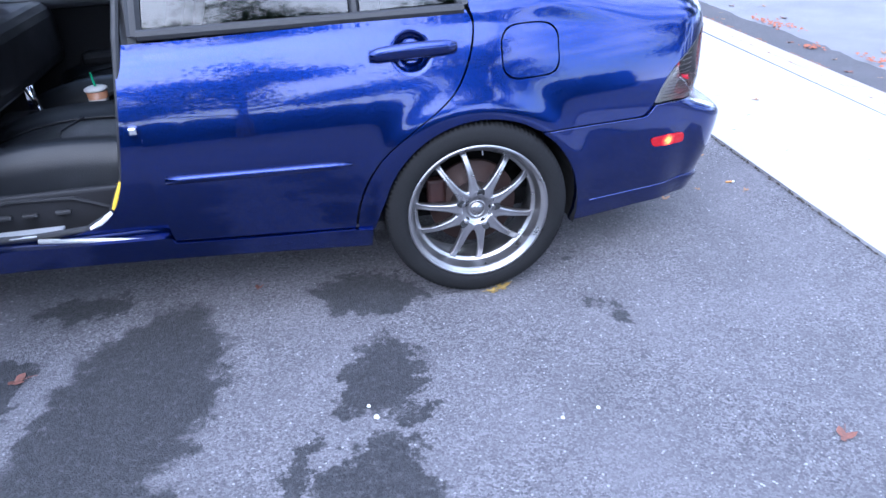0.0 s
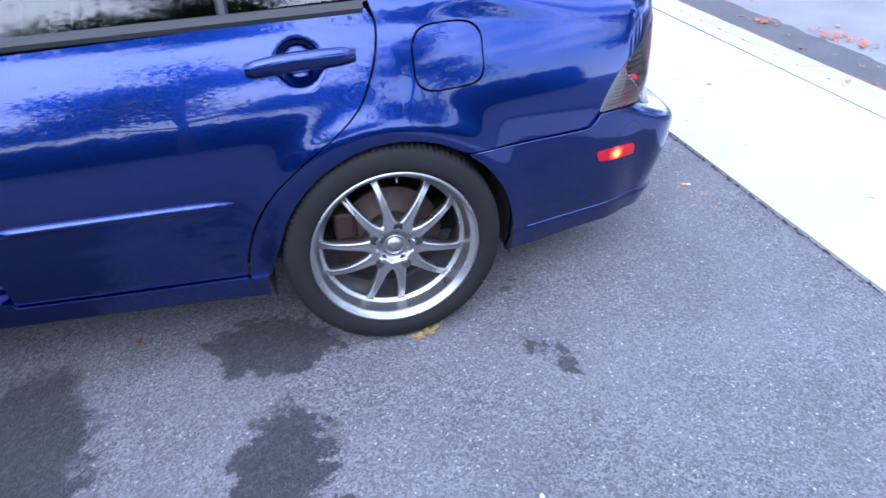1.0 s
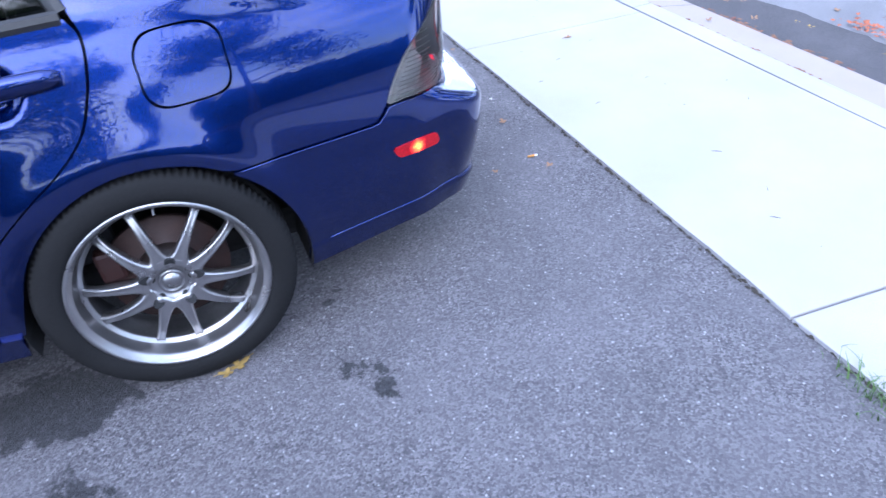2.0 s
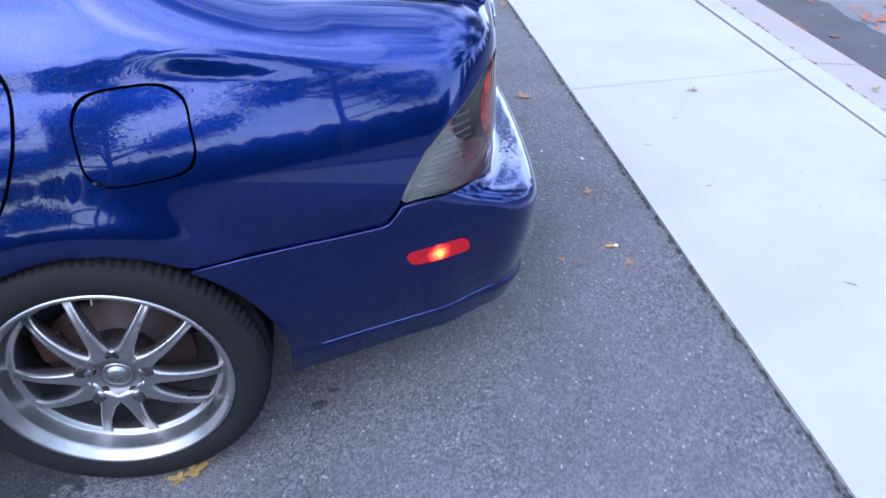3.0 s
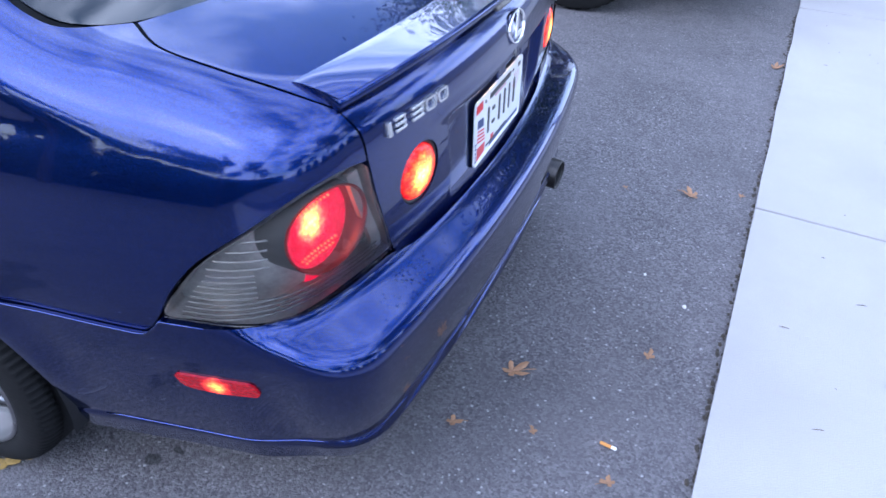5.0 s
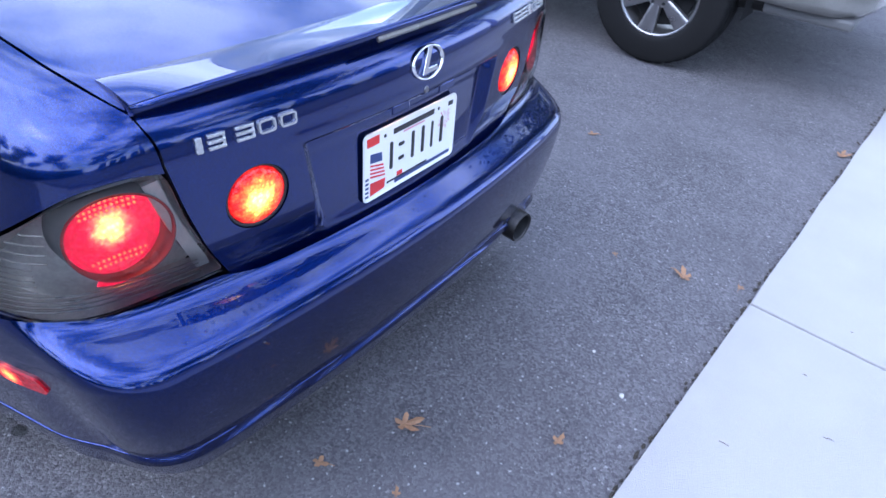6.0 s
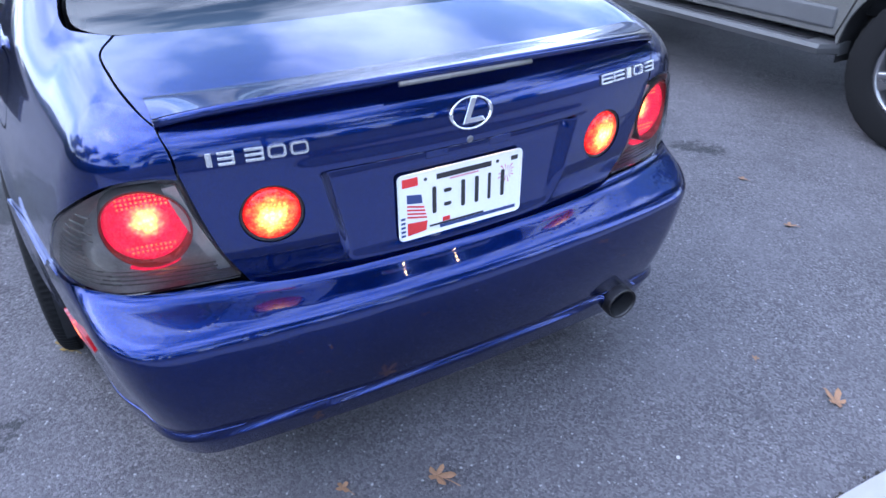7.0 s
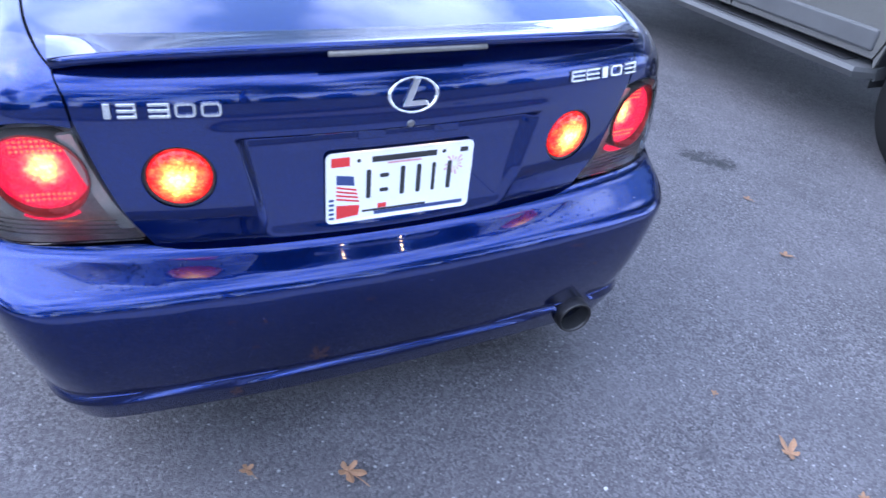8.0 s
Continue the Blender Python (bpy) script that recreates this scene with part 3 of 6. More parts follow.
def arch(a0, a1, steps, axle=0.0, f=None):
    """Places along the wheel arch from one angle to another; 0 points to the rear, 90 up."""
    return [on_side(axle + 0.017 + ARCH_R * math.cos(radians(a)), ARCH_Z + ARCH_R * math.sin(radians(a)), f=f) for a in np.linspace(a0, a1, steps)]


SEAM = [(0.006, 0.968), (0.018, 0.93), (0.012, 0.88), (-0.009, 0.817), (-0.051, 0.742), (-0.117, 0.684), (-0.212, 0.622), (-0.305, 0.548), (-0.366, 0.46), (-0.398, 0.37), (-0.410, 0.310)]
FUEL = [(0.100, 0.83), (0.104, 0.872), (0.132, 0.903), (0.19, 0.909), (0.252, 0.903), (0.284, 0.876), (0.286, 0.83), (0.283, 0.787), (0.258, 0.761), (0.19, 0.756), (0.132, 0.760), (0.103, 0.785)]


def grown(points, by):
    cx, cz = np.mean(points, 0)
    return [(x + by * np.sign(x - cx) * min(1, abs(x - cx) / 0.05), z + by * np.sign(z - cz) * min(1, abs(z - cz) / 0.05)) for x, z in points]


TAIL_EDGE = [(0.646, 0.607), (0.676, 0.660), (0.725, 0.718), (0.790, 0.766)]
side_chart = Chart((0.10, -0.15, 0.60), (0.35, -0.85, 0.30))
quarter = [on_side(x, z) for x, z in SEAM[1:-1]]
quarter = [on_side(0.010, 0.962, True)] + quarter + [on_side(-0.408, 0.300, True), on_side(-0.352, 0.300, True)]
quarter += arch(172, 56, 12)[1:] + [on_side(0.236, 0.578, True), on_side(0.42, 0.574), on_side(0.596, 0.5705), on_side(0.616, 0.578), on_side(0.640, 0.610, True)]
quarter += [on_side(x - 0.006, z + 0.004) for x, z in TAIL_EDGE[1:]]
quarter += [(0.842, -0.652, 0.817), (0.872, -0.592, 0.832), on_tail(-0.541, 0.826, True), (0.888, -0.5455, 0.87), (0.868, -0.5575, 0.918, 1)]
quarter += [on_top(0.79, -0.581), on_top(0.69, -0.594), on_top(0.585, -0.595), on_top(0.512, -0.560, True)]
quarter += [on_top(0.45, -0.628), on_top(0.395, -0.641), on_top(0.33, -0.634), on_top(0.236, -0.622), on_top(0.14, -0.610), on_top(0.03, -0.592), on_top(-0.10, -0.570, True)]
quarter += [(-0.13, -0.585, 1.33, 1), (-0.05, -0.63, 1.22), (-0.02, -0.69, 1.08)]
panel("quarter_panel", quarter, side_chart, BLUE, sedan, holes=[[on_side(x, z) for x, z in grown(FUEL, 0.0045)]], both=True)
panel("fuel_flap", [on_side(x, z) for x, z in FUEL], side_chart, BLUE, sedan, label="blue fuel flap with rounded corners")
rear_door = [on_side(x - 0.007, z) for x, z in SEAM[1:]] + [on_side(-0.417, 0.308, True), on_side(-0.72, 0.328), on_side(-0.992, 0.346, True)]
rear_door += [on_side(-1.004, 0.48), on_side(-1.012, 0.60), on_side(-1.004, 0.72), on_side(-0.980, 0.85), on_side(-0.952, 0.945, True), on_side(-0.5, 0.952), on_side(-0.005, 0.964, True)]
door_chart = Chart((-0.5, 0.6, 0.62), (0, -1, 0))
back_door = panel("rear_door", rear_door, door_chart, BLUE, sedan, step=0.009, both=True)
# rear bumper, all round from arch to arch
bumper_chart = Chart((0.25, 0.0, 0.36))
half = [on_side(0.239, 0.5758, True, bumper_skin), on_side(0.42, 0.5718, False, bumper_skin), on_side(0.598, 0.5683, False, bumper_skin), on_side(0.619, 0.5755, False, bumper_skin), on_side(0.643, 0.604, True, bumper_skin)]
half += [on_side(0.72, 0.6055, False, bumper_skin), (0.795, -0.70, 0.593), (0.842, -0.645, 0.590), (0.880, -0.555, 0.592), (0.889, -0.475, 0.590), (0.893, -0.43, 0.576), (0.900, -0.39, 0.565), (0.925, -0.12, 0.561)]
bump = half + [(x, -y, *r) for x, y, *r in half[::-1]]
low = [on_side(0.350, 0.208, True, bumper_skin), on_side(0.52, 0.209, False, bumper_skin), on_side(0.72, 0.211, False, bumper_skin), (0.87, -0.64, 0.212), (0.935, -0.42, 0.213), (0.965, -0.15, 0.213)]
lowr = [(x, -y, *r) for x, y, *r in low[::-1]]
lowr = [lowr[0], (0.945, 0.36, 0.213), (0.942, 0.405, 0.218), (0.940, 0.428, 0.268), (0.940, 0.460, 0.300), (0.937, 0.50, 0.302), (0.930, 0.535, 0.285), (0.922, 0.555, 0.222), *lowr[1:][1:]]
archr = arch(-14, 53, 9, f=bumper_skin)
bump = bump + [(x, -y, z) for x, y, z in archr[::-1]] + lowr + low[::-1] + archr
rear_bumper = panel("rear_bumper", bump, bumper_chart, BLUE, sedan, f=bumper_skin, step=0.0105)
for s in (-1, 1):
    line = [on_side(x, z, False, bumper_skin) for x, z in ((0.242, 0.5745), (0.33, 0.5725), (0.42, 0.5705), (0.51, 0.5685), (0.592, 0.5672), (0.612, 0.570), (0.630, 0.586), (0.644, 0.603), (0.68, 0.604), (0.72, 0.6045))]
    part("rolled_edge", sweep([(x, -y * s, z) for x, y, z in line], 0.0022, 6), BLUE, rear_bumper, smooth=True)
turns = np.linspace(-1.36, 1.36, 61)
line = out_to(bumper_skin, np.array([0.25, 0.0, 0.2795]), np.stack([np.cos(turns), np.sin(turns), 0 * turns], 1))
part("lip_bead", sweep([tuple(q) for q in line if q[0] > 0.36], 0.0030, 6), BLUE, rear_bumper, "raised line above the lip", True)
# boot lid: deck and tail in one sheet, with holes for its two lamps
lid_chart = Chart((0.36, 0.0, 0.785), (0.82, 0, 0.57))
half = [on_top(0.597, 0.0), on_top(0.590, -0.22), on_top(0.552, -0.43), on_top(0.517, -0.555, True), on_top(0.585, -0.590), on_top(0.69, -0.589), on_top(0.79, -0.576)]
half += [(0.865, -0.553, 0.918, 1), (0.888, -0.541, 0.87), on_tail(-0.536, 0.826), on_tail(-0.512, 0.73), on_tail(-0.468, 0.62), on_tail(-0.442, 0.576), on_tail(-0.40, 0.559), on_tail(-0.12, 0.556)]
lid = half[:1] + half[1:] + [(x, -y, *r) for x, y, *r in half[:0:-1]]
LAMP_Y, LAMP_Z, LAMP_R = 0.394, 0.729, 0.060
holes = [[on_tail(s * LAMP_Y + LAMP_R * math.cos(a), LAMP_Z + LAMP_R * math.sin(a)) for a in np.linspace(0, 2 * math.pi, 12, endpoint=False)] for s in (-1, 1)]
# Added dark sheet behind the lid, hides lamp glow through the gaps.
panel("lid_light_block", lid, lid_chart, UNDER, sedan, step=0.03, raised=-0.032, depth=0.0)
panel("boot_lid", lid, lid_chart, BLUE, sedan, step=0.0056, holes=holes)
# roof, front wings, bonnet, sills and the parts of the shell that hold them together
roof = [on_top(-0.115, -0.50), on_top(-0.08, 0.0), on_top(-0.115, 0.50), (-0.14, 0.575, 1.335, 1), (-0.65, 0.59, 1.36), (-1.10, 0.575, 1.30, 1), on_top(-1.14, 0.5), on_top(-1.19, 0), on_top(-1.14, -0.5), (-1.10, -0.575, 1.30, 1), (-0.65, -0.59, 1.36), (-0.14, -0.575, 1.335, 1)]
panel("roof", roof, Chart((-0.6, 0, 0.5), (0.001, 0, 1)), BLUE, sedan, step=0.03)
bonnet = [on_top(-1.80, -0.55), on_top(-1.83, 0), on_top(-1.80, 0.55), on_top(-1.9, 0.66), on_top(-2.6, 0.66), on_top(-3.2, 0.55), on_top(-3.33, 0.3), on_top(-3.36, 0), on_top(-3.33, -0.3), on_top(-3.2, -0.55), on_top(-2.6, -0.66), on_top(-1.9, -0.66)]
panel("bonnet", bonnet, Chart((-2.5, 0, 0.2), (0.001, 0, 1)), BLUE, sedan, step=0.04)
wing = [on_side(-2.02, 0.30, True), on_side(-2.03, 0.6), on_side(-1.92, 0.90, True), (-1.85, -0.69, 0.95, 1), (-2.2, -0.68, 0.92), (-2.6, -0.67, 0.86), (-3.0, -0.62, 0.78), (-3.16, -0.56, 0.74, 1), (-3.20, -0.62, 0.60, 1), on_side(-2.98, 0.56, True)]
wing += [on_side(-AXLE - ARCH_R * math.cos(radians(a)), ARCH_Z + ARCH_R * math.sin(radians(a))) for a in np.linspace(40, 176, 10)]
panel("front_wing", wing, Chart((-2.5, -0.1, 0.55), (0, -1, 0.25)), BLUE, sedan, step=0.03, both=True)
nose = [(-3.0, -0.72, 0.55, 1), (-3.22, -0.60, 0.60), (-3.40, -0.3, 0.62), (-3.43, 0, 0.63), (-3.40, 0.3, 0.62), (-3.22, 0.60, 0.60), (-3.0, 0.72, 0.55, 1), (-3.02, 0.71, 0.22, 1), (-3.3, 0.5, 0.2), (-3.42, 0, 0.2), (-3.3, -0.5, 0.2), (-3.02, -0.71, 0.22, 1)]
panel("front_bumper", nose, Chart((-2.6, 0, 0.45), (-1, 0, 0.001)), BLUE, sedan, step=0.03)
sill = [on_side(-0.362, 0.301, True), on_side(-0.72, 0.322), on_side(-0.99, 0.340, True), on_side(-1.0, 0.362, True), on_side(-1.5, 0.385), on_side(-2.0, 0.40, True), on_side(-2.02, 0.32, True), on_side(-1.5, 0.308), on_side(-1.03, 0.283), on_side(-0.70, 0.258), on_side(-0.368, 0.231, True)]
panel("sill", sill, Chart((-1.2, 0.6, 0.4), (0, -1, 0)), BLUE, sedan, raised=0.010, step=0.03, both=True)
# glass
window = [on_top(0.135, -0.594), on_top(0.235, -0.606), on_top(0.33, -0.617), on_top(0.392, -0.624), on_top(0.445, -0.612), on_top(0.503, -0.555), on_top(0.548, -0.42), on_top(0.584, -0.22), on_top(0.592, 0)]
window += [(x, -y, z) for x, y, z in window[-2::-1]] + [on_top(-0.09, 0.52), on_top(-0.07, 0), on_top(-0.09, -0.52)]
window_chart = Chart((0.0, 0.0, 0.5), (0.45, 0, 0.85))
panel("rear_window", window, window_chart, TINT, sedan, raised=-0.004, depth=0.004, step=0.03)
screen = [on_top(-1.22, -0.52), on_top(-1.26, 0), on_top(-1.22, 0.52), on_top(-1.70, 0.60), on_top(-1.78, 0.3), on_top(-1.79, 0), on_top(-1.78, -0.3), on_top(-1.70, -0.60)]
panel("windscreen", screen, Chart((-1.0, 0, 0.6), (-0.6, 0, 0.8)), TINT, sedan, raised=-0.004, depth=0.004, step=0.05)
glass_side = [on_side(-0.975, 0.972, True, cabin), on_side(-0.36, 0.980, True, cabin), on_side(-0.36, 1.29, True, cabin), on_side(-0.95, 1.29, True, cabin)]
panel("door_window", glass_side, door_chart, TINT, sedan, f=cabin, depth=0.004, step=0.05, both=True)
glass_back = [on_side(-0.325, 0.980, True, cabin), on_side(-0.035, 0.985, True, cabin), on_side(-0.075, 1.14, False, cabin), on_side(-0.20, 1.28, True, cabin), on_side(-0.325, 1.29, True, cabin)]
panel("quarter_window", glass_back, door_chart, TINT, sedan, f=cabin, depth=0.004, step=0.05, both=True)
for s in (-1, 1):
    part("window_bar", sweep([(-0.342, s * 0.738, 0.955), (-0.342, s * 0.715, 1.04), (-0.342, s * 0.635, 1.29)], 0.014, 6), BLACK, sedan)
belt = [on_side(x, 0.966) for x in np.linspace(-0.97, -0.01, 9)]
for s in (1, -1):
    part("belt_trim", sweep([(x, s * (y + 0.004), z) for x, y, z in belt], 0.013, 8, flat=1.3), BLACK, sedan, "black rubber window seal")
    part("window_frame", sweep([(-0.98, s * -0.735, 0.96), (-0.955, s * -0.66, 1.20), (-0.93, s * -0.615, 1.315), (-0.6, s * -0.61, 1.345), (-0.25, s * -0.605, 1.315), (-0.11, s * -0.64, 1.19), (-0.03, s * -0.70, 1.04), (-0.005, s * -0.735, 0.97)], 0.022, 8), BLACK, sedan)

# ---- wheels ----
def wheel_rim(bm=None):
    """Outer lip, inner step and barrel; the outer face looks to -y."""
    prof = [(0.246, 0.030), (0.247, 0.002), (0.244, -0.004), (0.238, -0.004), (0.2345, 0.0), (0.2325, 0.008), (0.227, 0.011), (0.2245, 0.026), (0.220, 0.042), (0.2165, 0.052), (0.2145, 0.0555), (0.205, 0.0575), (0.203, 0.062), (0.203, 0.085), (0.222, 0.16), (0.230, 0.20), (0.236, 0.21), (0.236, 0.195), (0.222, 0.17)]
    return lathe([(r * 0.992, d) for r, d in prof], 120, bm)


def tyre_mesh(outer=0.318, inner=0.238, wide=0.225, steps=330, d0=-0.012):
    """Rounded sidewalls and a grooved tread with cut shoulder blocks."""
    prof = [(inner, 0.012), (inner + 0.006, d0 + 0.004), (inner + 0.020, d0 - 0.002), (inner + 0.036, d0 - 0.004), (outer - 0.026, d0), (outer - 0.014, d0 + 0.006), (outer - 0.006, d0 + 0.016)]
    prof += [(outer - 0.002, d0 + 0.030), (outer, d0 + 0.048), (outer - 0.008, d0 + 0.050), (outer - 0.008, d0 + 0.058), (outer, d0 + 0.060), (outer + 0.001, d0 + 0.105), (outer - 0.008, d0 + 0.107), (outer - 0.008, d0 + 0.117), (outer + 0.001, d0 + 0.119)]
    prof += [(outer, d0 + 0.165), (outer - 0.008, d0 + 0.167), (outer - 0.008, d0 + 0.175), (outer, d0 + 0.177), (outer - 0.004, d0 + 0.205), (outer - 0.02, d0 + 0.222), (inner + 0.02, d0 + 0.226), (inner, d0 + 0.20)]
    bm = bmesh.new()
    rings = []
    for k in range(steps):
        a = 2 * math.pi * k / steps
        ring = []
        for i, (r, d) in enumerate(prof):
            if i in (6, 7, 8) and k % 3 == 0:
                r -= 0.0075
            if i in (4, 5) and k % 3 == 1:
                d += 0.0008
            ring.append(bm.verts.new((r * math.cos(a), d, r * math.sin(a))))
        rings.append(ring)
    for k in range(steps):
        a, b = rings[k], rings[(k + 1) % steps]
        for i in range(len(prof) - 1):
            bm.faces.new((a[i], b[i], b[i + 1], a[i + 1]))
    bmesh.ops.recalc_face_normals(bm, faces=bm.faces[:])
    return bm


def spoke_mesh(middle, tip):
    """One arm of a forked pair: it leaves the hub along the pair's middle and bends out to its own place on the rim."""
    bm = bmesh.new()
    rings = []
    lean = 1 if tip > middle else -1
    n = 14
    for k in range(n + 1):
        t = k / n
        r = 0.046 + (0.213 - 0.046) * t
        angle = radians(middle + (tip - middle) * (0.74 + 0.26 * t**0.8))
        face = 0.018 + 0.041 * t**3
        wide = 0.0215 - 0.0115 * math.sin(min(1, t * 1.25) * math.pi / 2) + 0.006 * max(0, (t - 0.86) / 0.14) ** 2 + 0.012 * max(0, (0.25 - t) / 0.25)
        deep = 0.034 - 0.006 * t
        out, side = Vector((math.cos(angle), 0, math.sin(angle))), Vector((-math.sin(angle), 0, math.cos(angle)))
        c = out * r + Vector((0, face, 0))
        shape = [(-1.0, 0.5), (-0.92, 0.10), (-0.62, 0.0), (-0.30, 0.06), (0.30, 0.06), (0.62, 0.0), (0.92, 0.10), (1.0, 0.5), (0.75, 1.0), (-0.75, 1.0)]
        rings.append([bm.verts.new(c + side * wide * s + Vector((0, deep * d, 0))) for s, d in shape])
    m = len(rings[0])
    for a, b in zip(rings, rings[1:]):
        for k in range(m):
            bm.faces.new((a[k], a[(k + 1) % m], b[(k + 1) % m], b[k]))
    bm.faces.new(rings[0])
    bm.faces.new(rings[-1][::-1])
    bmesh.ops.recalc_face_normals(bm, faces=bm.faces[:])
    return bm


def sedan_wheel(x, side):
    """side -1: left. The mesh's outer face looks to -y, and is turned round for the right side."""
    bm = wheel_rim()
    # Inner barrel faces take the darker alloy as painted shade.
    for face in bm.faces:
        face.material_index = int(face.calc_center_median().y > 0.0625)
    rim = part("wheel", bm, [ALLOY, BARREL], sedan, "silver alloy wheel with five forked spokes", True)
    rim.matrix_local = pose(x, side * 0.861, TYRE, 0, 0, 0 if side < 0 else 180)
    part("tyre", tyre_mesh(d0=-0.005), RUBBER, rim, "black low-profile tyre", True)
    for k in range(5):
        c = 78.5 + 72 * k
        for tip in (c - 22.5, c + 22.5):
            part("spoke", spoke_mesh(c, tip), ALLOY, rim, smooth=True)
        a = radians(c)
        p = Vector((math.cos(a), 0, math.sin(a))) * 0.054
        # Flat dark disc on the hub; its colour gives the slot's shade.
        hole = lathe([(0.0, -0.001), (0.0115, -0.001), (0.0130, 0.004)], 18)
        slot = part("lug_slot", hole, UNDER, rim)
        slot.matrix_local = Matrix.Translation((p.x * 1.10, 0.0205, p.z * 1.10)) @ pose(0, 0, 0, 0, -c, 0) @ pose(0, 0, 0, 0, 0, -24) @ Matrix.Diagonal((1.75, 1, 1.1, 1))
    part("hub", lathe([(0.030, 0.034), (0.036, 0.036), (0.042, 0.031), (0.060, 0.0225), (0.071, 0.019), (0.078, 0.025), (0.080, 0.090), (0.0, 0.090)], 60), ALLOY, rim, smooth=True)
    part("centre_cap", lathe([(0.0, 0.0285), (0.021, 0.0295), (0.0225, 0.034), (0.025, 0.0345), (0.028, 0.030), (0.033, 0.0305), (0.036, 0.040)], 40), ALLOY, rim, smooth=True)
    a = radians(84)
    part("valve", sweep([(0.214 * math.cos(a), 0.03, 0.214 * math.sin(a)), (0.200 * math.cos(a), 0.022, 0.200 * math.sin(a))], 0.0026, 8), BARREL, rim)
    part("brake_disc", lathe([(0.0, 0.085), (0.075, 0.083), (0.078, 0.095), (0.152, 0.095), (0.154, 0.112), (0.0, 0.112)], 64), STEEL, rim, "rusty brake disc", True)
    caliper = block(-0.160, -0.095, 0.085, 0.13, 0.01, 0.10, 0.012)
    part("caliper", caliper, RUST, rim, "red oxide brake caliper")
    well = lathe([(0.362, -0.03), (0.362, 0.30), (0.0, 0.30)], 48)
    bmesh.ops.delete(well, geom=[v for v in well.verts if v.co.z < -0.10 and v.co.length > 0.305], context="VERTS")
    part("wheel_well", well, UNDER, sedan).matrix_local = pose(x, side * 0.80, 0.31, 0, 0, 0 if side < 0 else 180)


for x in (0.0, -AXLE):
    for side in (-1, 1):
        sedan_wheel(x, side)

# ---- tail lamps ----
LENS = [on_side(0.649, 0.609, True)] + [on_side(x, z) for x, z in TAIL_EDGE[1:]] + [(0.843, -0.648, 0.812), (0.874, -0.586, 0.826), on_tail(-0.543, 0.819, True), on_tail(-0.518, 0.73), on_tail(-0.474, 0.62), on_tail(-0.466, 0.602, True), (0.884, -0.555, 0.598), (0.848, -0.645, 0.594), (0.800, -0.70, 0.597), on_side(0.72, 0.610)]


def tail_lamp(mirror):
    s = 1 if mirror else -1
    lens = panel("tail_lamp", LENS, side_chart, SMOKE, sedan, step=0.012, raised=0.003, depth=0.003, label="smoked tail lamp with a lit round red lens", mirror=mirror)
    small = [tuple(np.array(p[:3]) * 0.997 + np.array(side_chart.centre) * 0.003) for p in LENS]
    panel("lamp_housing", small, side_chart, HOUSING, lens, step=0.02, raised=-0.056, depth=-0.052, mirror=mirror)
    way = Vector((0.985, 0.14 * s, 0.06)).normalized()
    turn = way.to_track_quat("Z", "Y").to_matrix().to_4x4()
    at = Matrix.Translation((0.828, 0.603 * s, 0.728)) @ turn
    bowl = lathe([(0.0, -0.004), (0.024, -0.0032), (0.048, 0.0), (0.066, 0.005), (0.0725, 0.008), (0.0735, 0.002), (0.070, -0.010)], 56, axis="z")
    part("red_lens", bowl, LAMP_TAIL, lens, "lit red round lens", True).matrix_local = at
    # the tube round it, cut off just behind the outer lens
    inner, outer = bmesh.new(), bmesh.new()
    rings = []
    for k in range(64):
        a = 2 * math.pi * k / 64
        ring = []
        for r in (0.0745, 0.0785):
            foot = at @ Vector((r * math.cos(a), r * math.sin(a), 0.0))
            foot.y *= -s
            ahead = Vector((way.x, way.y * -s, way.z))
            lip = out_to(skin, np.array(foot), np.array([ahead]), 0.12)[0] - 0.007 * np.array(ahead)
            lip[1] *= -s
            ring.append(at.inverted() @ Vector(lip))
        rings.append(ring)
    for k in range(64):
        (a, b), (c, d) = rings[k], rings[(k + 1) % 64]
        inner.faces.new([inner.verts.new(v) for v in ((a.x, a.y, -0.012), (c.x, c.y, -0.012), c, a)])
        inner.faces.new([inner.verts.new(v) for v in (a, c, d, b)])
        outer.faces.new([outer.verts.new(v) for v in (b, d, (d.x * 1.04, d.y * 1.04, -0.045), (b.x * 1.04, b.y * 1.04, -0.045))])
    for bm in (inner, outer):
        bmesh.ops.remove_doubles(bm, verts=bm.verts[:], dist=1e-5)
        bmesh.ops.recalc_face_normals(bm, faces=bm.faces[:])
    part("lens_tube", inner, TUBE, lens, "tube coloured with the red lens's reflection", True).matrix_local = at
    part("tube_shell", outer, CLADDING, lens, smooth=True).matrix_local = at
    dots = bmesh.new()
    for row in (0, 1, 2, 3, -9, -10):
        for col in range(-5, 6):
            px, py = col * 0.0082, 0.032 + row * 0.0088
            if math.hypot(px, py) < 0.066:
                h = 0.0005 + 1.2 * (px * px + py * py)
                bmesh.ops.create_icosphere(dots, subdivisions=1, radius=0.0027, matrix=Matrix.Translation((px, py, h)))
    tagged(part("lens_beads", dots, LAMP_DOTS, lens, "bright moulded beads"), kind="stuff").matrix_local = at
    edge = [on_tail(-0.549, 0.810, True), on_tail(-0.526, 0.73), on_tail(-0.490, 0.640), on_tail(-0.481, 0.616, True), on_tail(-0.505, 0.616, True), on_tail(-0.522, 0.66), on_tail(-0.548, 0.73), on_tail(-0.572, 0.806, True)]
    panel("silver_strip", edge, side_chart, STRIP, lens, raised=-0.013, depth=0.010, label="silver strip beside the lid", mirror=mirror)
    bm = bmesh.new()
    for k in range(14):
        a0, a1 = radians(-62 - 4 * k), radians(-62 - 4 * (k + 1))
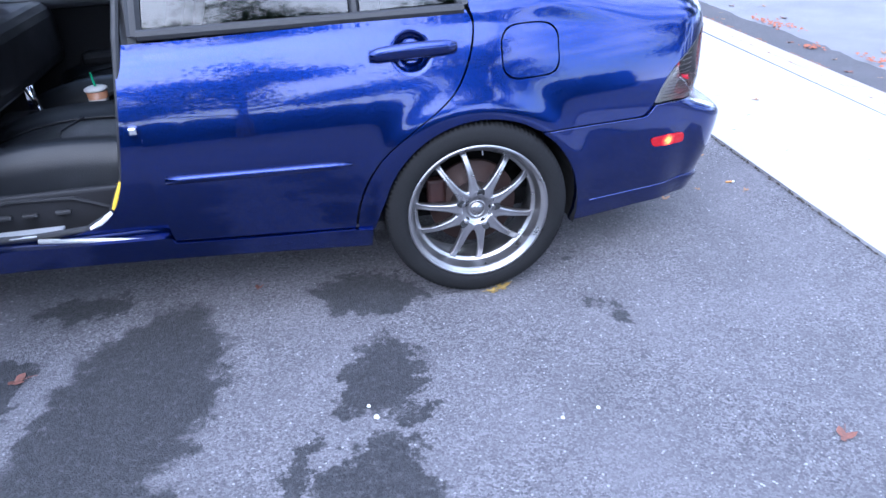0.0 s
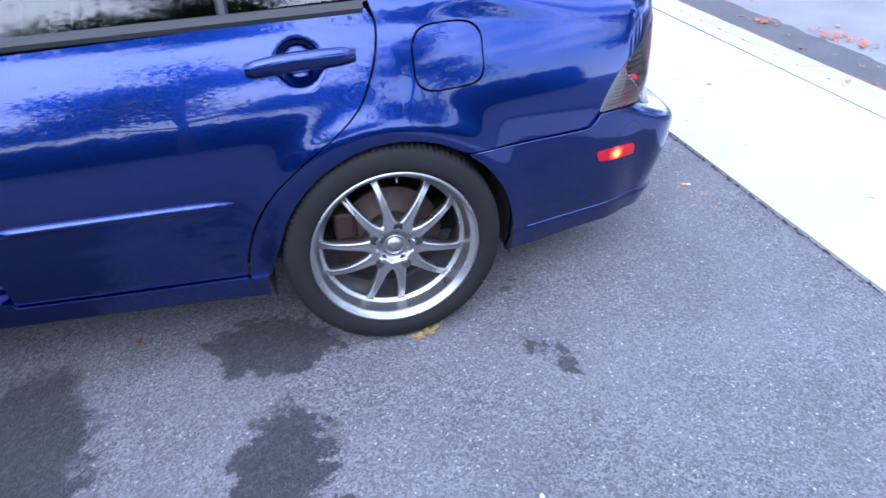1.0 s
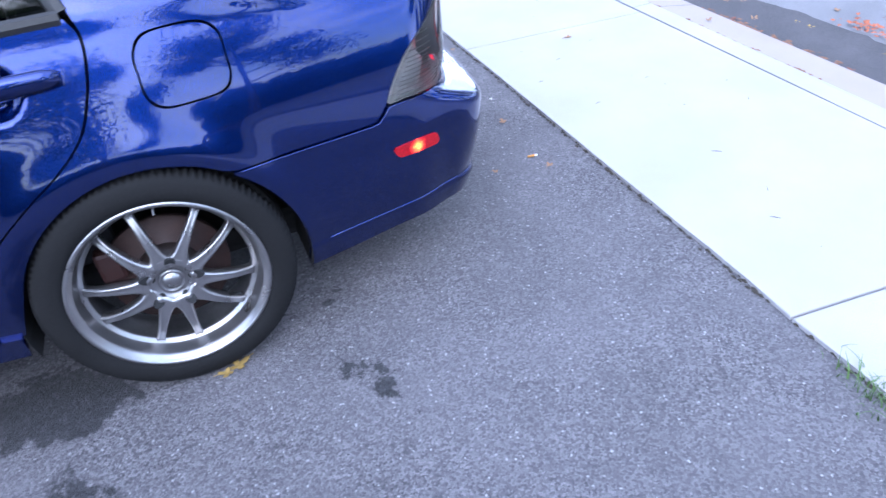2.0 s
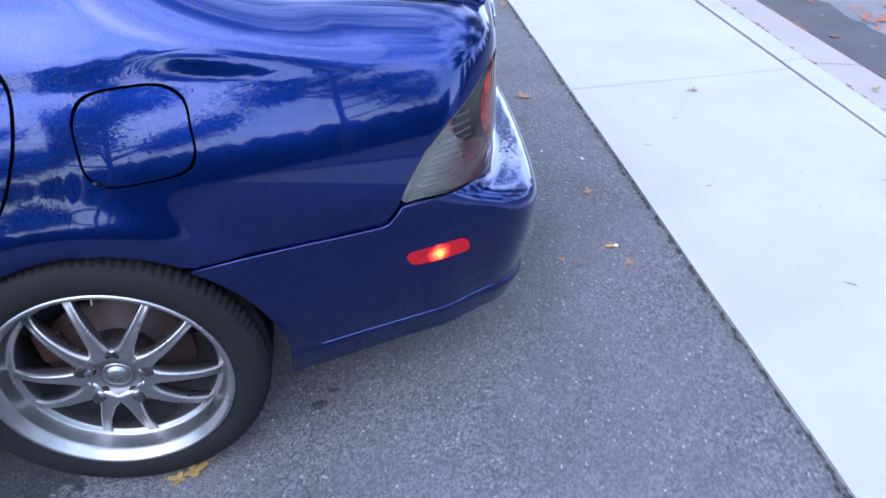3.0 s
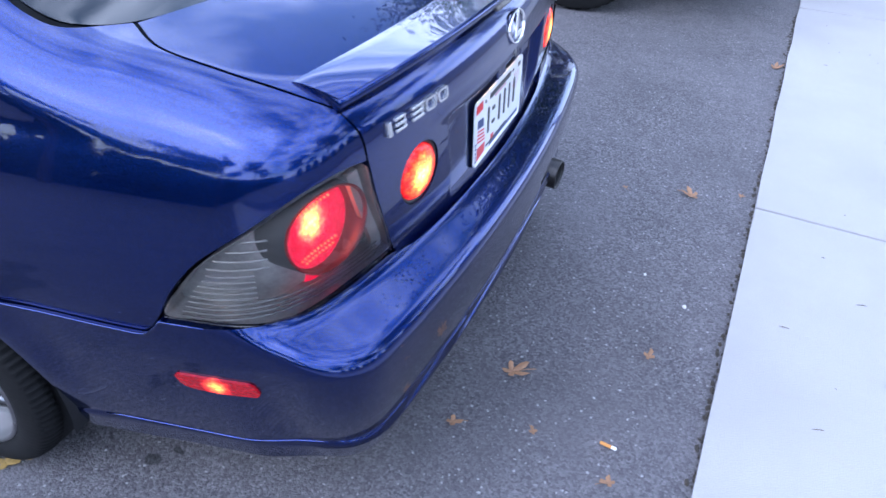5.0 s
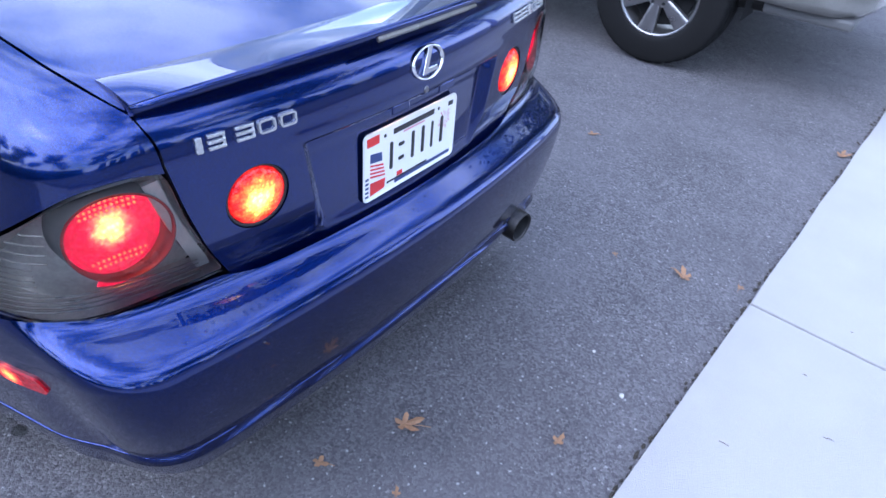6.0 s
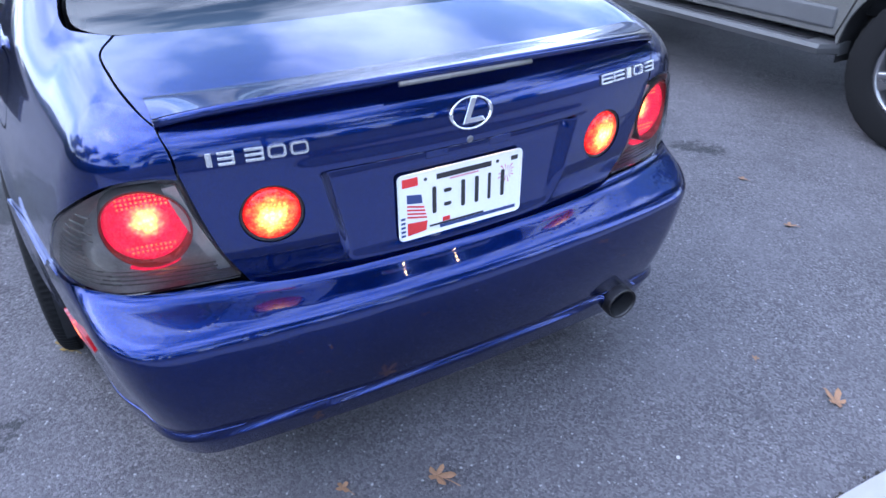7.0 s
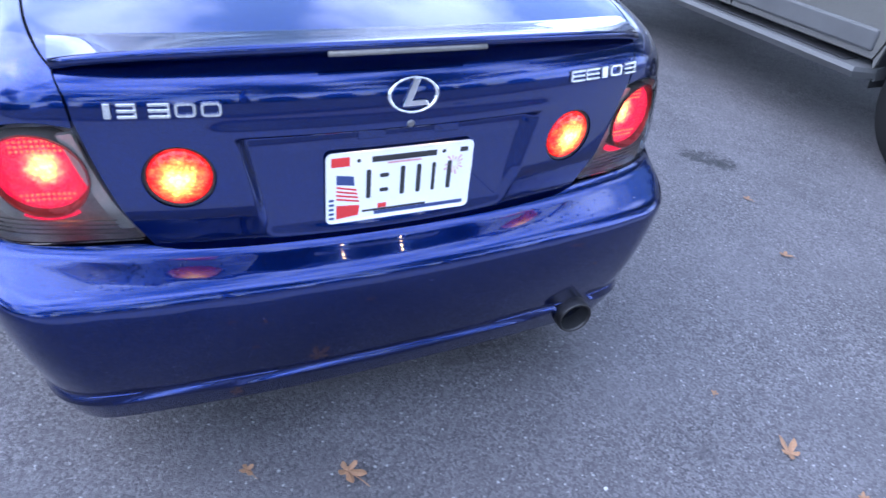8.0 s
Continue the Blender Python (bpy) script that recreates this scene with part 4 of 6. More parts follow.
        q = [bm.verts.new((r * math.cos(a), r * math.sin(a), 0.004)) for r, a in ((0.083, a0), (0.097, a0), (0.097, a1), (0.083, a1))]
        bm.faces.new(q)
    part("red_reflector", bm, LAMP_TAIL, lens).matrix_local = at
    for k in range(9):
        z = 0.609 + 0.0105 * k
        first = np.interp(z, [q[1] for q in TAIL_EDGE], [q[0] for q in TAIL_EDGE]) + 0.016
        start, stop = math.atan2(-0.40, first - 0.56), math.atan2(-0.16 - 0.15 * (z - 0.61), 0.33) if z < 0.648 else math.atan2(-0.365, 0.225)
        a = np.linspace(start, stop, 14)
        line = out_to(skin, np.array([0.56, -0.34, z]), np.stack([np.cos(a), np.sin(a), 0 * a], 1))
        line = line - 0.009 * normal_of(skin, line)
        part("rib", sweep([(q[0], q[1] * -s, q[2]) for q in line], 0.0016, 5), RIBS, lens)
    for z in (0.702, 0.717, 0.733, 0.750):
        first = np.interp(z, [q[1] for q in TAIL_EDGE], [q[0] for q in TAIL_EDGE]) + 0.012
        line = np.array([on_side(x, z) for x in np.linspace(first, 0.815, 7)])
        line = line - 0.014 * normal_of(skin, line)
        part("rib", sweep([(q[0], q[1] * -s, q[2]) for q in line], 0.0017, 5), RIBS, lens)


tail_lamp(False)
tail_lamp(True)
for s in (-1, 1):
    p = on_tail(s * LAMP_Y, LAMP_Z)
    face = normal_of(skin, np.array([p]))[0]
    at = Matrix.Translation(np.array(p) - 0.002 * face) @ Vector(face).to_track_quat("Z", "Y").to_matrix().to_4x4()
    lamp = part("round_lamp", lathe([(0.0, 0.010), (0.028, 0.0085), (0.046, 0.004), (0.053, -0.002), (0.054, -0.012)], 48, axis="z"), LAMP_ROUND, sedan, "lit round red and amber lamp", True)
    lamp.matrix_local = at
    part("lamp_ring", lathe([(0.054, -0.004), (0.057, -0.001), (0.0605, -0.003), (0.0605, -0.02)], 48, axis="z"), INK, lamp, smooth=True)
    part("lamp_bowl", lathe([(0.0605, -0.012), (0.0, -0.020)], 32, axis="z"), UNDER, lamp)
for s in (False, True):
    mark = [on_side(x, z, False, bumper_skin) for x, z in ((0.639, 0.479), (0.645, 0.4855), (0.70, 0.488), (0.764, 0.485), (0.777, 0.478), (0.782, 0.455), (0.776, 0.447), (0.71, 0.4485), (0.664, 0.451), (0.650, 0.457))]
    c = np.array(on_side(0.712, 0.466, False, bumper_skin))
    marker = panel("side_marker", mark, bumper_chart, LAMP_MARK, sedan, f=bumper_skin, step=0.01, raised=0.004, depth=0.006, label="lit red side marker lamp", mirror=s)
    c[1] *= -1 if s else 1
    marker.data.transform(Matrix.Translation(-c))
    marker.matrix_local = Matrix.Translation(c)

# ---- boot spoiler, badges and number plate ----
def spoiler_mesh():
    bm = bmesh.new()
    rows = []
    for y in np.linspace(-0.556, 0.556, 49):
        u = abs(y) / 0.556
        xf, xr = 0.846 - 0.055 * u**2.2, 0.966 - 0.19 * y * y - 0.034 * u**7
        zf = float(out_to(skin, np.array([xf, y, 0.5]), np.array([[0, 0, 1.0]]))[0][2])
        zr = 0.966 - 0.018 * u * u - 0.020 * u**8
        line = [(xf, zf - 0.012), (xf, zf + 0.002)]
        for t in (0.12, 0.25, 0.4, 0.55, 0.7, 0.85, 0.96):
            line.append((xf + (xr - xf) * t, zf + 0.003 + (zr - zf - 0.003) * (0.30 * t + 0.70 * t * t)))
        line += [(xr - 0.0075 + 0.008 * math.cos(radians(a)), zr - 0.0085 + 0.0085 * math.sin(radians(a))) for a in range(75, -80, -15)]
        for back, fall in ((0.012, 0.0185), (0.022, 0.023), (0.036, 0.031), (0.062, 0.046)):
            lid_z = float(out_to(skin, np.array([xr - back, y, 0.5]), np.array([[0, 0, 1.0]]))[0][2])
            line.append((xr - back, max(zr - fall, lid_z - 0.004)))
        rows.append([bm.verts.new((x, y, z)) for x, z in line])
    for a, b in zip(rows, rows[1:]):
        for k in range(len(a) - 1):
            bm.faces.new((a[k], a[k + 1], b[k + 1], b[k]))
    bm.faces.new(rows[0])
    bm.faces.new(rows[-1][::-1])
    bmesh.ops.recalc_face_normals(bm, faces=bm.faces[:])
    return bm


spoiler = part("boot_spoiler", spoiler_mesh(), BLUE, sedan, "blue lip spoiler", True)
spoiler.data.set_sharp_from_angle(angle=radians(60))
strip = sweep([(0.9645 - 0.19 * y * y, y, 0.9475 - 0.018 * (y / 0.556) ** 2) for y in np.linspace(-0.145, 0.145, 9)], 0.0052, 8)
part("brake_light", strip, DULL, spoiler, "unlit grey brake light strip", True)


def flat_on_tail(y, z):
    p = np.array(on_tail(y, z))
    n = normal_of(lambda a, b, c: body(a, b, c, False), p[None])[0]
    turn = Matrix((Vector((0, 0, 1)).cross(Vector(n)).normalized(), Vector(n).cross(Vector((0, 0, 1)).cross(Vector(n)).normalized()), Vector(n))).transposed().to_4x4()
    return Matrix.Translation(p) @ turn


def badge(name, y0, y1, z, tall, shapes, label):
    """A row of plain chrome shapes between two places across the tail: (kind, width), with gaps between."""
    total, at, first, base = sum(w for _, w in shapes), y0, None, None
    for kind, w in shapes:
        wide = (y1 - y0) * w / total
        if kind != "gap":
            bm, half, bar = bmesh.new(), wide * 0.46, 0.22 * tall
            if kind == "bar":
                block(-half, half, -0.5 * tall, 0.5 * tall, 0.0, 0.0065, 0.0012, 2, bm)
            elif kind == "ring":
                loops = [rounded(2 * half - d, tall - d, 0.30 * tall - 0.4 * d) for d in (0.0, 0.002, 1.7 * bar, 2 * bar)]
                rows = [[bm.verts.new((*p, h)) for p in loop] for loop, h in zip(loops, (0.0, 0.0065, 0.0065, 0.0))]
                for a, b in zip(rows, rows[1:]):
                    for k in range(len(a)):
                        bm.faces.new((a[k], a[(k + 1) % len(a)], b[(k + 1) % len(a)], b[k]))
            else:
                for low in (-0.5, -0.11, 0.28):
                    block(-half, half, low * tall, low * tall + bar, 0.0, 0.0065, 0.0012, 2, bm)
                block((half if kind == "comb" else -half) - 0.004, (half if kind == "comb" else -half) + 0.0, -0.5 * tall + 0.001, 0.5 * tall - 0.001, 0.0, 0.0055, 0.0008, 1, bm)
            bmesh.ops.recalc_face_normals(bm, faces=bm.faces[:])
            m = flat_on_tail(at + wide / 2, z)
            one = part(name, bm, BRIGHT, first or sedan, label if first is None else "")
            one.matrix_local = m if first is None else base.inverted() @ m
            first, base = first or one, m if first is None else base
        at += wide


def rounded(w, h, r, n=5):
    return [(sx * (w / 2 - r) + r * math.cos(radians(a0 + 90 * k / n)), sy * (h / 2 - r) + r * math.sin(radians(a0 + 90 * k / n))) for sx, sy, a0 in ((1, 1, 0), (-1, 1, 90), (-1, -1, 180), (1, -1, 270)) for k in range(n + 1)]


badge("model_badge", -0.492, -0.314, 0.855, 0.025, [("bar", 0.40), ("gap", 0.25), ("comb", 1.1), ("gap", 0.5), ("comb", 1.25), ("gap", 0.1), ("ring", 1.3), ("gap", 0.1), ("ring", 1.3)], "chrome badge of plain shapes")
badge("maker_badge", 0.366, 0.548, 0.864, 0.024, [("rake", 1), ("gap", 0.15), ("rake", 1), ("gap", 0.15), ("bar", 0.5), ("gap", 0.15), ("ring", 1.1), ("gap", 0.15), ("comb", 1.1)], "chrome badge of plain shapes")
emblem = bmesh.new()
ring = [(0.050 * math.cos(a), 0.034 * math.sin(a)) for a in np.linspace(0, 2 * math.pi, 48, endpoint=False)]
rows = [[emblem.verts.new((x * s, y * s, h)) for s, h in ((1.0, 0.0), (0.985, 0.004), (0.93, 0.005), (0.87, 0.004), (0.85, 0.0))] for x, y in ring]
for a, b in zip(rows, rows[1:] + rows[:1]):
    for k in range(4):
        emblem.faces.new((a[k], a[k + 1], b[k + 1], b[k]))
bmesh.ops.recalc_face_normals(emblem, faces=emblem.faces[:])
oval = part("emblem", emblem, CHROME, sedan, "chrome oval emblem", True)
oval.matrix_local = flat_on_tail(0.014, 0.862)
part("emblem_bar", prism([(-0.022, -0.020), (-0.008, -0.020), (0.013, 0.028), (0.000, 0.030)], 0.0, 0.005, bevel=0.001), CHROME, oval)
part("emblem_foot", prism([(-0.020, -0.020), (0.030, -0.020), (0.024, -0.010), (-0.014, -0.010)], 0.0, 0.0046, bevel=0.001), CHROME, oval)
part("boot_lock", lathe([(0.0, 0.002), (0.0055, 0.0025), (0.0075, 0.0), (0.009, -0.003)], 24, axis="z"), BARREL, sedan).matrix_local = flat_on_tail(0.012, 0.807)


plate = thing("number_plate", "white number plate with dark bars and a red flag print", "number plate")
PLATE = Matrix(((0, 0, 1, 0.9225), (1, 0, 0, 0.012), (0, 1, 0, 0.671), (0, 0, 0, 1)))
plate.matrix_world = PLATE
part("plate", prism(rounded(0.305, 0.152, 0.012), 0.0, 0.0016), WHITE, plate)
bm = bmesh.new()
rim = [(rounded(0.305, 0.152, 0.012)[k], rounded(0.297, 0.144, 0.010)[k]) for k in range(24)]
rows = [[bm.verts.new((*a, 0.0016)), bm.verts.new((a[0] * 0.993, a[1] * 0.988, 0.0036)), bm.verts.new((b[0], b[1], 0.0034)), bm.verts.new((b[0] * 0.992, b[1] * 0.985, 0.0015))] for a, b in rim]
for a, b in zip(rows, rows[1:] + rows[:1]):
    for k in range(3):
        bm.faces.new((a[k], a[k + 1], b[k + 1], b[k]))
bmesh.ops.recalc_face_normals(bm, faces=bm.faces[:])
part("plate_rim", bm, WHITE, plate)
for k, (x, y, w, h) in enumerate(((-0.068, 0.004, 0.009, 0.062), (-0.036, 0.020, 0.018, 0.008), (-0.036, -0.012, 0.018, 0.008), (0.002, 0.004, 0.009, 0.062), (0.036, 0.004, 0.009, 0.062), (0.068, 0.004, 0.007, 0.062), (0.102, 0.004, 0.009, 0.062))):
    part("character_bar", prism([(a + x, b + y) for a, b in rounded(w, h, min(w, h) * 0.35)], 0.001, 0.0030, bevel=0.0006), INK, plate, "dark raised bar")
part("state_bar", block(-0.062, 0.072, 0.050, 0.062, 0.001, 0.0024), INK, plate)
part("motto_bar", block(-0.030, 0.040, 0.0435, 0.0475, 0.001, 0.0022), PINK, plate)
part("month_sticker", block(-0.142, -0.106, 0.047, 0.066, 0.001, 0.0024), RED, plate)
part("year_bar", block(0.123, 0.140, 0.052, 0.062, 0.001, 0.0022), INK, plate)
part("bottom_strip", block(-0.055, 0.139, -0.066, -0.058, 0.001, 0.0022), NAVY, plate)
part("bottom_bar", block(-0.080, 0.055, -0.0575, -0.053, 0.001, 0.0022), INK, plate)
part("flag_canton", prism([(-0.132, 0.030), (-0.098, 0.024), (-0.096, 0.004), (-0.132, 0.010)], 0.001, 0.0022), NAVY, plate)
for k in range(4):
    y = 0.002 - 0.0085 * k
    part("flag_stripe", prism([(-0.132, y + 0.004), (-0.092 + 0.002 * k, y - 0.006), (-0.092 + 0.002 * k, y - 0.010), (-0.132, y)], 0.001, 0.0022), RED, plate)
part("red_band", prism([(-0.132, -0.036), (-0.085, -0.040), (-0.088, -0.062), (-0.132, -0.066)], 0.001, 0.0022), RED, plate)
part("red_block", block(-0.048, -0.030, -0.052, -0.042, 0.001, 0.0023), RED, plate)
for k in range(5):
    part("wave_bar", block(-0.147, -0.137, -0.066 + 0.010 * k, -0.061 + 0.010 * k, 0.001, 0.0022), NAVY, plate)
burst = bmesh.new()
for k in range(14):
    a, r = 2 * math.pi * k / 14, 0.016 + 0.004 * (k % 3)
    q = [burst.verts.new((0.112 + s * math.cos(a + d), 0.026 + s * math.sin(a + d), 0.0021)) for s, d in ((0.004, 0), (r, -0.09), (r, 0.09))]
    burst.faces.new(q)
part("firework_print", burst, PINK, plate)
for x, y in ((-0.088, 0.056), (0.088, 0.057)):
    part("plate_screw", lathe([(0.0, 0.0035), (0.003, 0.003), (0.0042, 0.0016)], 12, axis="z", at=(x, y, 0)), INK, plate)
# lamps over the plate, under the recess's upper lip
for y in (-0.062, 0.086):
    lamp = part("plate_lamp", block(0.947, 0.951, y - 0.026, y + 0.026, 0.783, 0.801, 0.002), BLUE, sedan)
    for k in range(4):
        bulb = part("bulb", lathe([(0.0, -0.0035), (0.0025, -0.0025), (0.0035, 0.0), (0.0, 0.0)], 12, axis="z"), LAMP_BULB, lamp)
        bulb.matrix_local = Matrix.Translation((0.917 + 0.0098 * k, y, 0.7895))

# ---- exhaust, handle, mouldings ----
exhaust = part("exhaust_tip", lathe([(0.0, -0.20), (0.036, -0.20), (0.038, -0.02), (0.040, 0.028), (0.044, 0.030), (0.046, 0.026), (0.046, -0.16), (0.030, -0.19), (0.030, -0.45)], 40, axis="x"), surface("sooty steel exhaust", (0.055, 0.052, 0.052), 0.35, metal=0.9, vary=0.4, scale=25), sedan, "dark sooty exhaust tip", True)
part("exhaust_bore", lathe([(0.0, -0.19), (0.0355, -0.19), (0.0375, -0.02), (0.0395, 0.024)], 32, axis="x"), UNDER, exhaust)
exhaust.matrix_local = pose(0.950, 0.488, 0.246, 0, 3, -3)
for s in (-1, 1):
    base = [(-0.316, 0.862), (-0.29, 0.864), (-0.24, 0.868), (-0.186, 0.870), (-0.13, 0.870), (-0.08, 0.870), (-0.048, 0.868)]
    run = []
    for x, z in base:
        w = 0.855 - 0.62 * (z - 0.55) ** 2
        run.append((x, s * (w + 0.022 - 0.18 * abs(x + 0.186) ** 2), z))
    grip = part("door_handle", sweep(run, [0.010, 0.015, 0.0165, 0.0175, 0.0165, 0.0155, 0.011], 14, flat=1.45), BLUE, sedan, "blue grab handle", True)
    part("lock_cylinder", lathe([(0.0, -0.004), (0.006, -0.003), (0.008, 0.004)], 16, at=(run[5][0], run[5][1] + s * 0.014, run[5][2])), BLUE, grip)
    for x in (-0.30, -0.07):
        w = 0.855 - 0.62 * (0.866 - 0.55) ** 2
        part("handle_post", block(x - 0.016, x + 0.016, min(s * (w - 0.01), s * (w + 0.022)), max(s * (w - 0.01), s * (w + 0.022)), 0.856, 0.876, 0.004), BLUE, grip)
for m in (False, True):
    s = -1 if m else 1
    run = [on_side(x, 0.558 - 0.025 * (x + 0.968)) for x in np.linspace(-0.968, -0.404, 12)]
    part("door_moulding", sweep([(x, s * (y - 0.001), z) for x, y, z in run], [0.013] * 10 + [0.011, 0.004], 12), BLUE, sedan, "blue rubbing strip along the door", True)

# ---- door opening, pillars and the dark inside ----
for m in (False, True):
    s = 1 if m else -1
    pillar = [on_side(-0.935, 0.95, True), on_side(-0.990, 0.72), on_side(-0.995, 0.55), on_side(-0.965, 0.345, True), on_side(-1.40, 0.372, True), on_side(-1.25, 0.400), on_side(-1.165, 0.445), on_side(-1.105, 0.56), on_side(-1.068, 0.76), on_side(-1.045, 0.95, True)]
    panel("centre_pillar", pillar, Chart((-1.1, 0.5, 0.6), (0, -1, 0)), BLUE, sedan, raised=-0.030, depth=0.02, step=0.02, mirror=m)
    part("door_seal", sweep([(-0.955, s * 0.60, 1.30), (-1.00, s * 0.66, 1.15), (-1.035, s * 0.73, 0.96), (-1.066, s * 0.775, 0.76), (-1.103, s * 0.80, 0.56), (-1.165, s * 0.80, 0.447), (-1.25, s * 0.795, 0.402), (-1.42, s * 0.79, 0.392), (-1.95, s * 0.79, 0.41)], 0.012, 8), BLACK, sedan, "black rubber door seal")
    part("pillar_cover", sweep([(-1.00, s * 0.705, 0.93), (-0.985, s * 0.665, 1.12), (-0.965, s * 0.62, 1.29)], 0.035, 8, flat=0.6), BLACK, sedan)
    part("front_pillar", sweep([(-1.84, s * 0.72, 0.93), (-1.55, s * 0.66, 1.12), (-1.22, s * 0.60, 1.30)], 0.032, 8), BLUE, sedan)
    panel("inner_sill", [on_side(-0.98, 0.35, True), on_side(-1.40, 0.376, True), on_side(-2.0, 0.40, True), on_side(-2.0, 0.30, True), on_side(-0.98, 0.28, True)], Chart((-1.5, 0.5, 0.6), (0, -1, -0.1)), BLUE, sedan, raised=-0.012, depth=0.08, step=0.05, mirror=m)
part("sill_plate", block(-1.86, -1.335, -0.800, -0.742, 0.392, 0.402, 0.003), surface("brushed sill plate", (0.62, 0.62, 0.64), 0.35, metal=0.6, vary=0.1), sedan, "pale metal sill plate")
for k, (a, b, mt, nm) in enumerate((((-1.108, -0.812, 0.552), (-1.150, -0.812, 0.468), YELLOW, "yellow warning label"), ((-1.160, -0.810, 0.455), (-1.235, -0.806, 0.408), WHITE, "white paper label"))):
    part("pillar_label", sweep([a, ((a[0] + b[0]) / 2 - 0.003, a[1] - 0.002, (a[2] + b[2]) / 2 - 0.004), b], 0.011, 6, flat=0.8), mt, sedan, nm)
# Pale strip painted in for the sky's highlight on the blue sill's edge.
part("sill_highlight", sweep([(-1.40, -0.806, 0.384), (-1.20, -0.822, 0.368), (-1.08, -0.834, 0.357), (-1.015, -0.836, 0.351)], [0.009, 0.009, 0.008, 0.004], 8), STRIP, sedan, "pale strip for the sky's highlight on the sill edge", True)
part("door_striker", block(-1.045, -1.020, -0.83, -0.80, 0.70, 0.722, 0.004), CHROME, sedan)
part("door_check", block(-1.015, -0.998, -0.825, -0.795, 0.655, 0.685, 0.004), INK, sedan)
# Dark floor and boot blocks added to stop light through the hollow shell.
part("floor_block", block(-3.15, 0.78, -0.60, 0.60, 0.19, 0.30, 0.03), UNDER, sedan)
part("boot_block", block(0.36, 0.84, -0.52, 0.52, 0.25, 0.84, 0.05), UNDER, sedan)
part("bulkhead", block(-2.3, -1.85, -0.66, 0.66, 0.28, 0.86, 0.05), UNDER, sedan)
part("rear_shelf", block(0.05, 0.50, -0.58, 0.58, 0.90, 0.935, 0.01), CLOTH, sedan, "grey rear parcel shelf")
part("dashboard", block(-1.92, -1.62, -0.66, 0.66, 0.62, 0.90, 0.06, 3), PLASTIC, sedan)
for s in (-1, 1):
    part("door_lining", block(-1.84, -1.06, s * 0.685 - 0.02, s * 0.685 + 0.02, 0.36, 0.90, 0.02) if s > 0 else block(-0.98, -0.10, -0.72, -0.68, 0.36, 0.93, 0.02), PLASTIC, sedan)
part("far_door_shoulder", block(-1.86, -1.04, 0.60, 0.72, 0.86, 0.91, 0.02), CLOTH, sedan)
part("far_armrest", block(-1.55, -1.10, 0.56, 0.68, 0.60, 0.66, 0.02), PLASTIC, sedan)


def seat(y):
    """A leather bucket seat: cushion with raised bolsters, backrest, headrest, plastic side cover."""
    cushion = bmesh.new()
    rows = []
    for x in np.linspace(-1.66, -1.10, 15):
        t = (x + 1.66) / 0.56
        row = []
        for v in np.linspace(-0.27, 0.27, 17):
            a = abs(v) / 0.27
            top = 0.585 + 0.058 * ramp(a, 0.50, 0.82) - 0.10 * a**8 - 0.05 * (1 - t) ** 4 + 0.02 * math.sin(t * 3) - 0.012 * (math.exp(-((a - 0.52) / 0.04) ** 2))
            row.append(cushion.verts.new((x, y + v, top)))
        rows.append([cushion.verts.new((x, y - 0.275, 0.40))] + row + [cushion.verts.new((x, y + 0.275, 0.40))])
    for a, b in zip(rows, rows[1:]):
        for k in range(len(a) - 1):
            cushion.faces.new((a[k], b[k], b[k + 1], a[k + 1]))
    cushion.faces.new(rows[0])
    cushion.faces.new(rows[-1][::-1])
    bmesh.ops.recalc_face_normals(cushion, faces=cushion.faces[:])
    base = part("front_seat", cushion, LEATHER, sedan, "black leather bucket seat", True)
    for v in (-0.14, 0.14):
        part("seam", sweep([(x, y + v, 0.5835 - 0.05 * (1 - (x + 1.66) / 0.56) ** 4 + 0.02 * math.sin((x + 1.66) / 0.56 * 3)) for x in np.linspace(-1.64, -1.12, 9)], 0.004, 6), LEATHER, base, smooth=True)
    part("seam", sweep([(-1.36 - 0.02 * math.cos(3 * v / 0.14), y + v, 0.6045) for v in np.linspace(-0.14, 0.14, 7)], 0.004, 6), LEATHER, base, smooth=True)
    back = block(-0.06, 0.06, y - 0.25, y + 0.25, 0.0, 0.62, 0.045, 4)
    bmesh.ops.transform(back, matrix=pose(-1.10, 0, 0.58, 0, 18, 0), verts=back.verts[:])
    part("backrest", back, LEATHER, base, smooth=True)
    head = block(-0.05, 0.05, y - 0.13, y + 0.13, 0.66, 0.82, 0.04, 4)
    bmesh.ops.transform(head, matrix=pose(-1.10, 0, 0.58, 0, 18, 0), verts=head.verts[:])
    part("headrest", head, LEATHER, base, smooth=True)
    s = -1 if y < 0 else 1
    part("side_cover", block(-1.62, -1.14, min(y + s * 0.272, y + s * 0.300), max(y + s * 0.272, y + s * 0.300), 0.36, 0.50, 0.013, 3), PLASTIC, base)
    for x in (-1.52, -1.44, -1.34):
        part("seat_switch", block(x - 0.025, x + 0.025, min(y + s * 0.298, y + s * 0.316), max(y + s * 0.298, y + s * 0.316), 0.425, 0.440, 0.005), BLACK, base)
    part("side_trim", sweep([(-1.58, y + s * 0.300, 0.47), (-1.48, y + s * 0.304, 0.485), (-1.30, y + s * 0.304, 0.475), (-1.20, y + s * 0.300, 0.43)], 0.007, 8), PLASTIC, base)


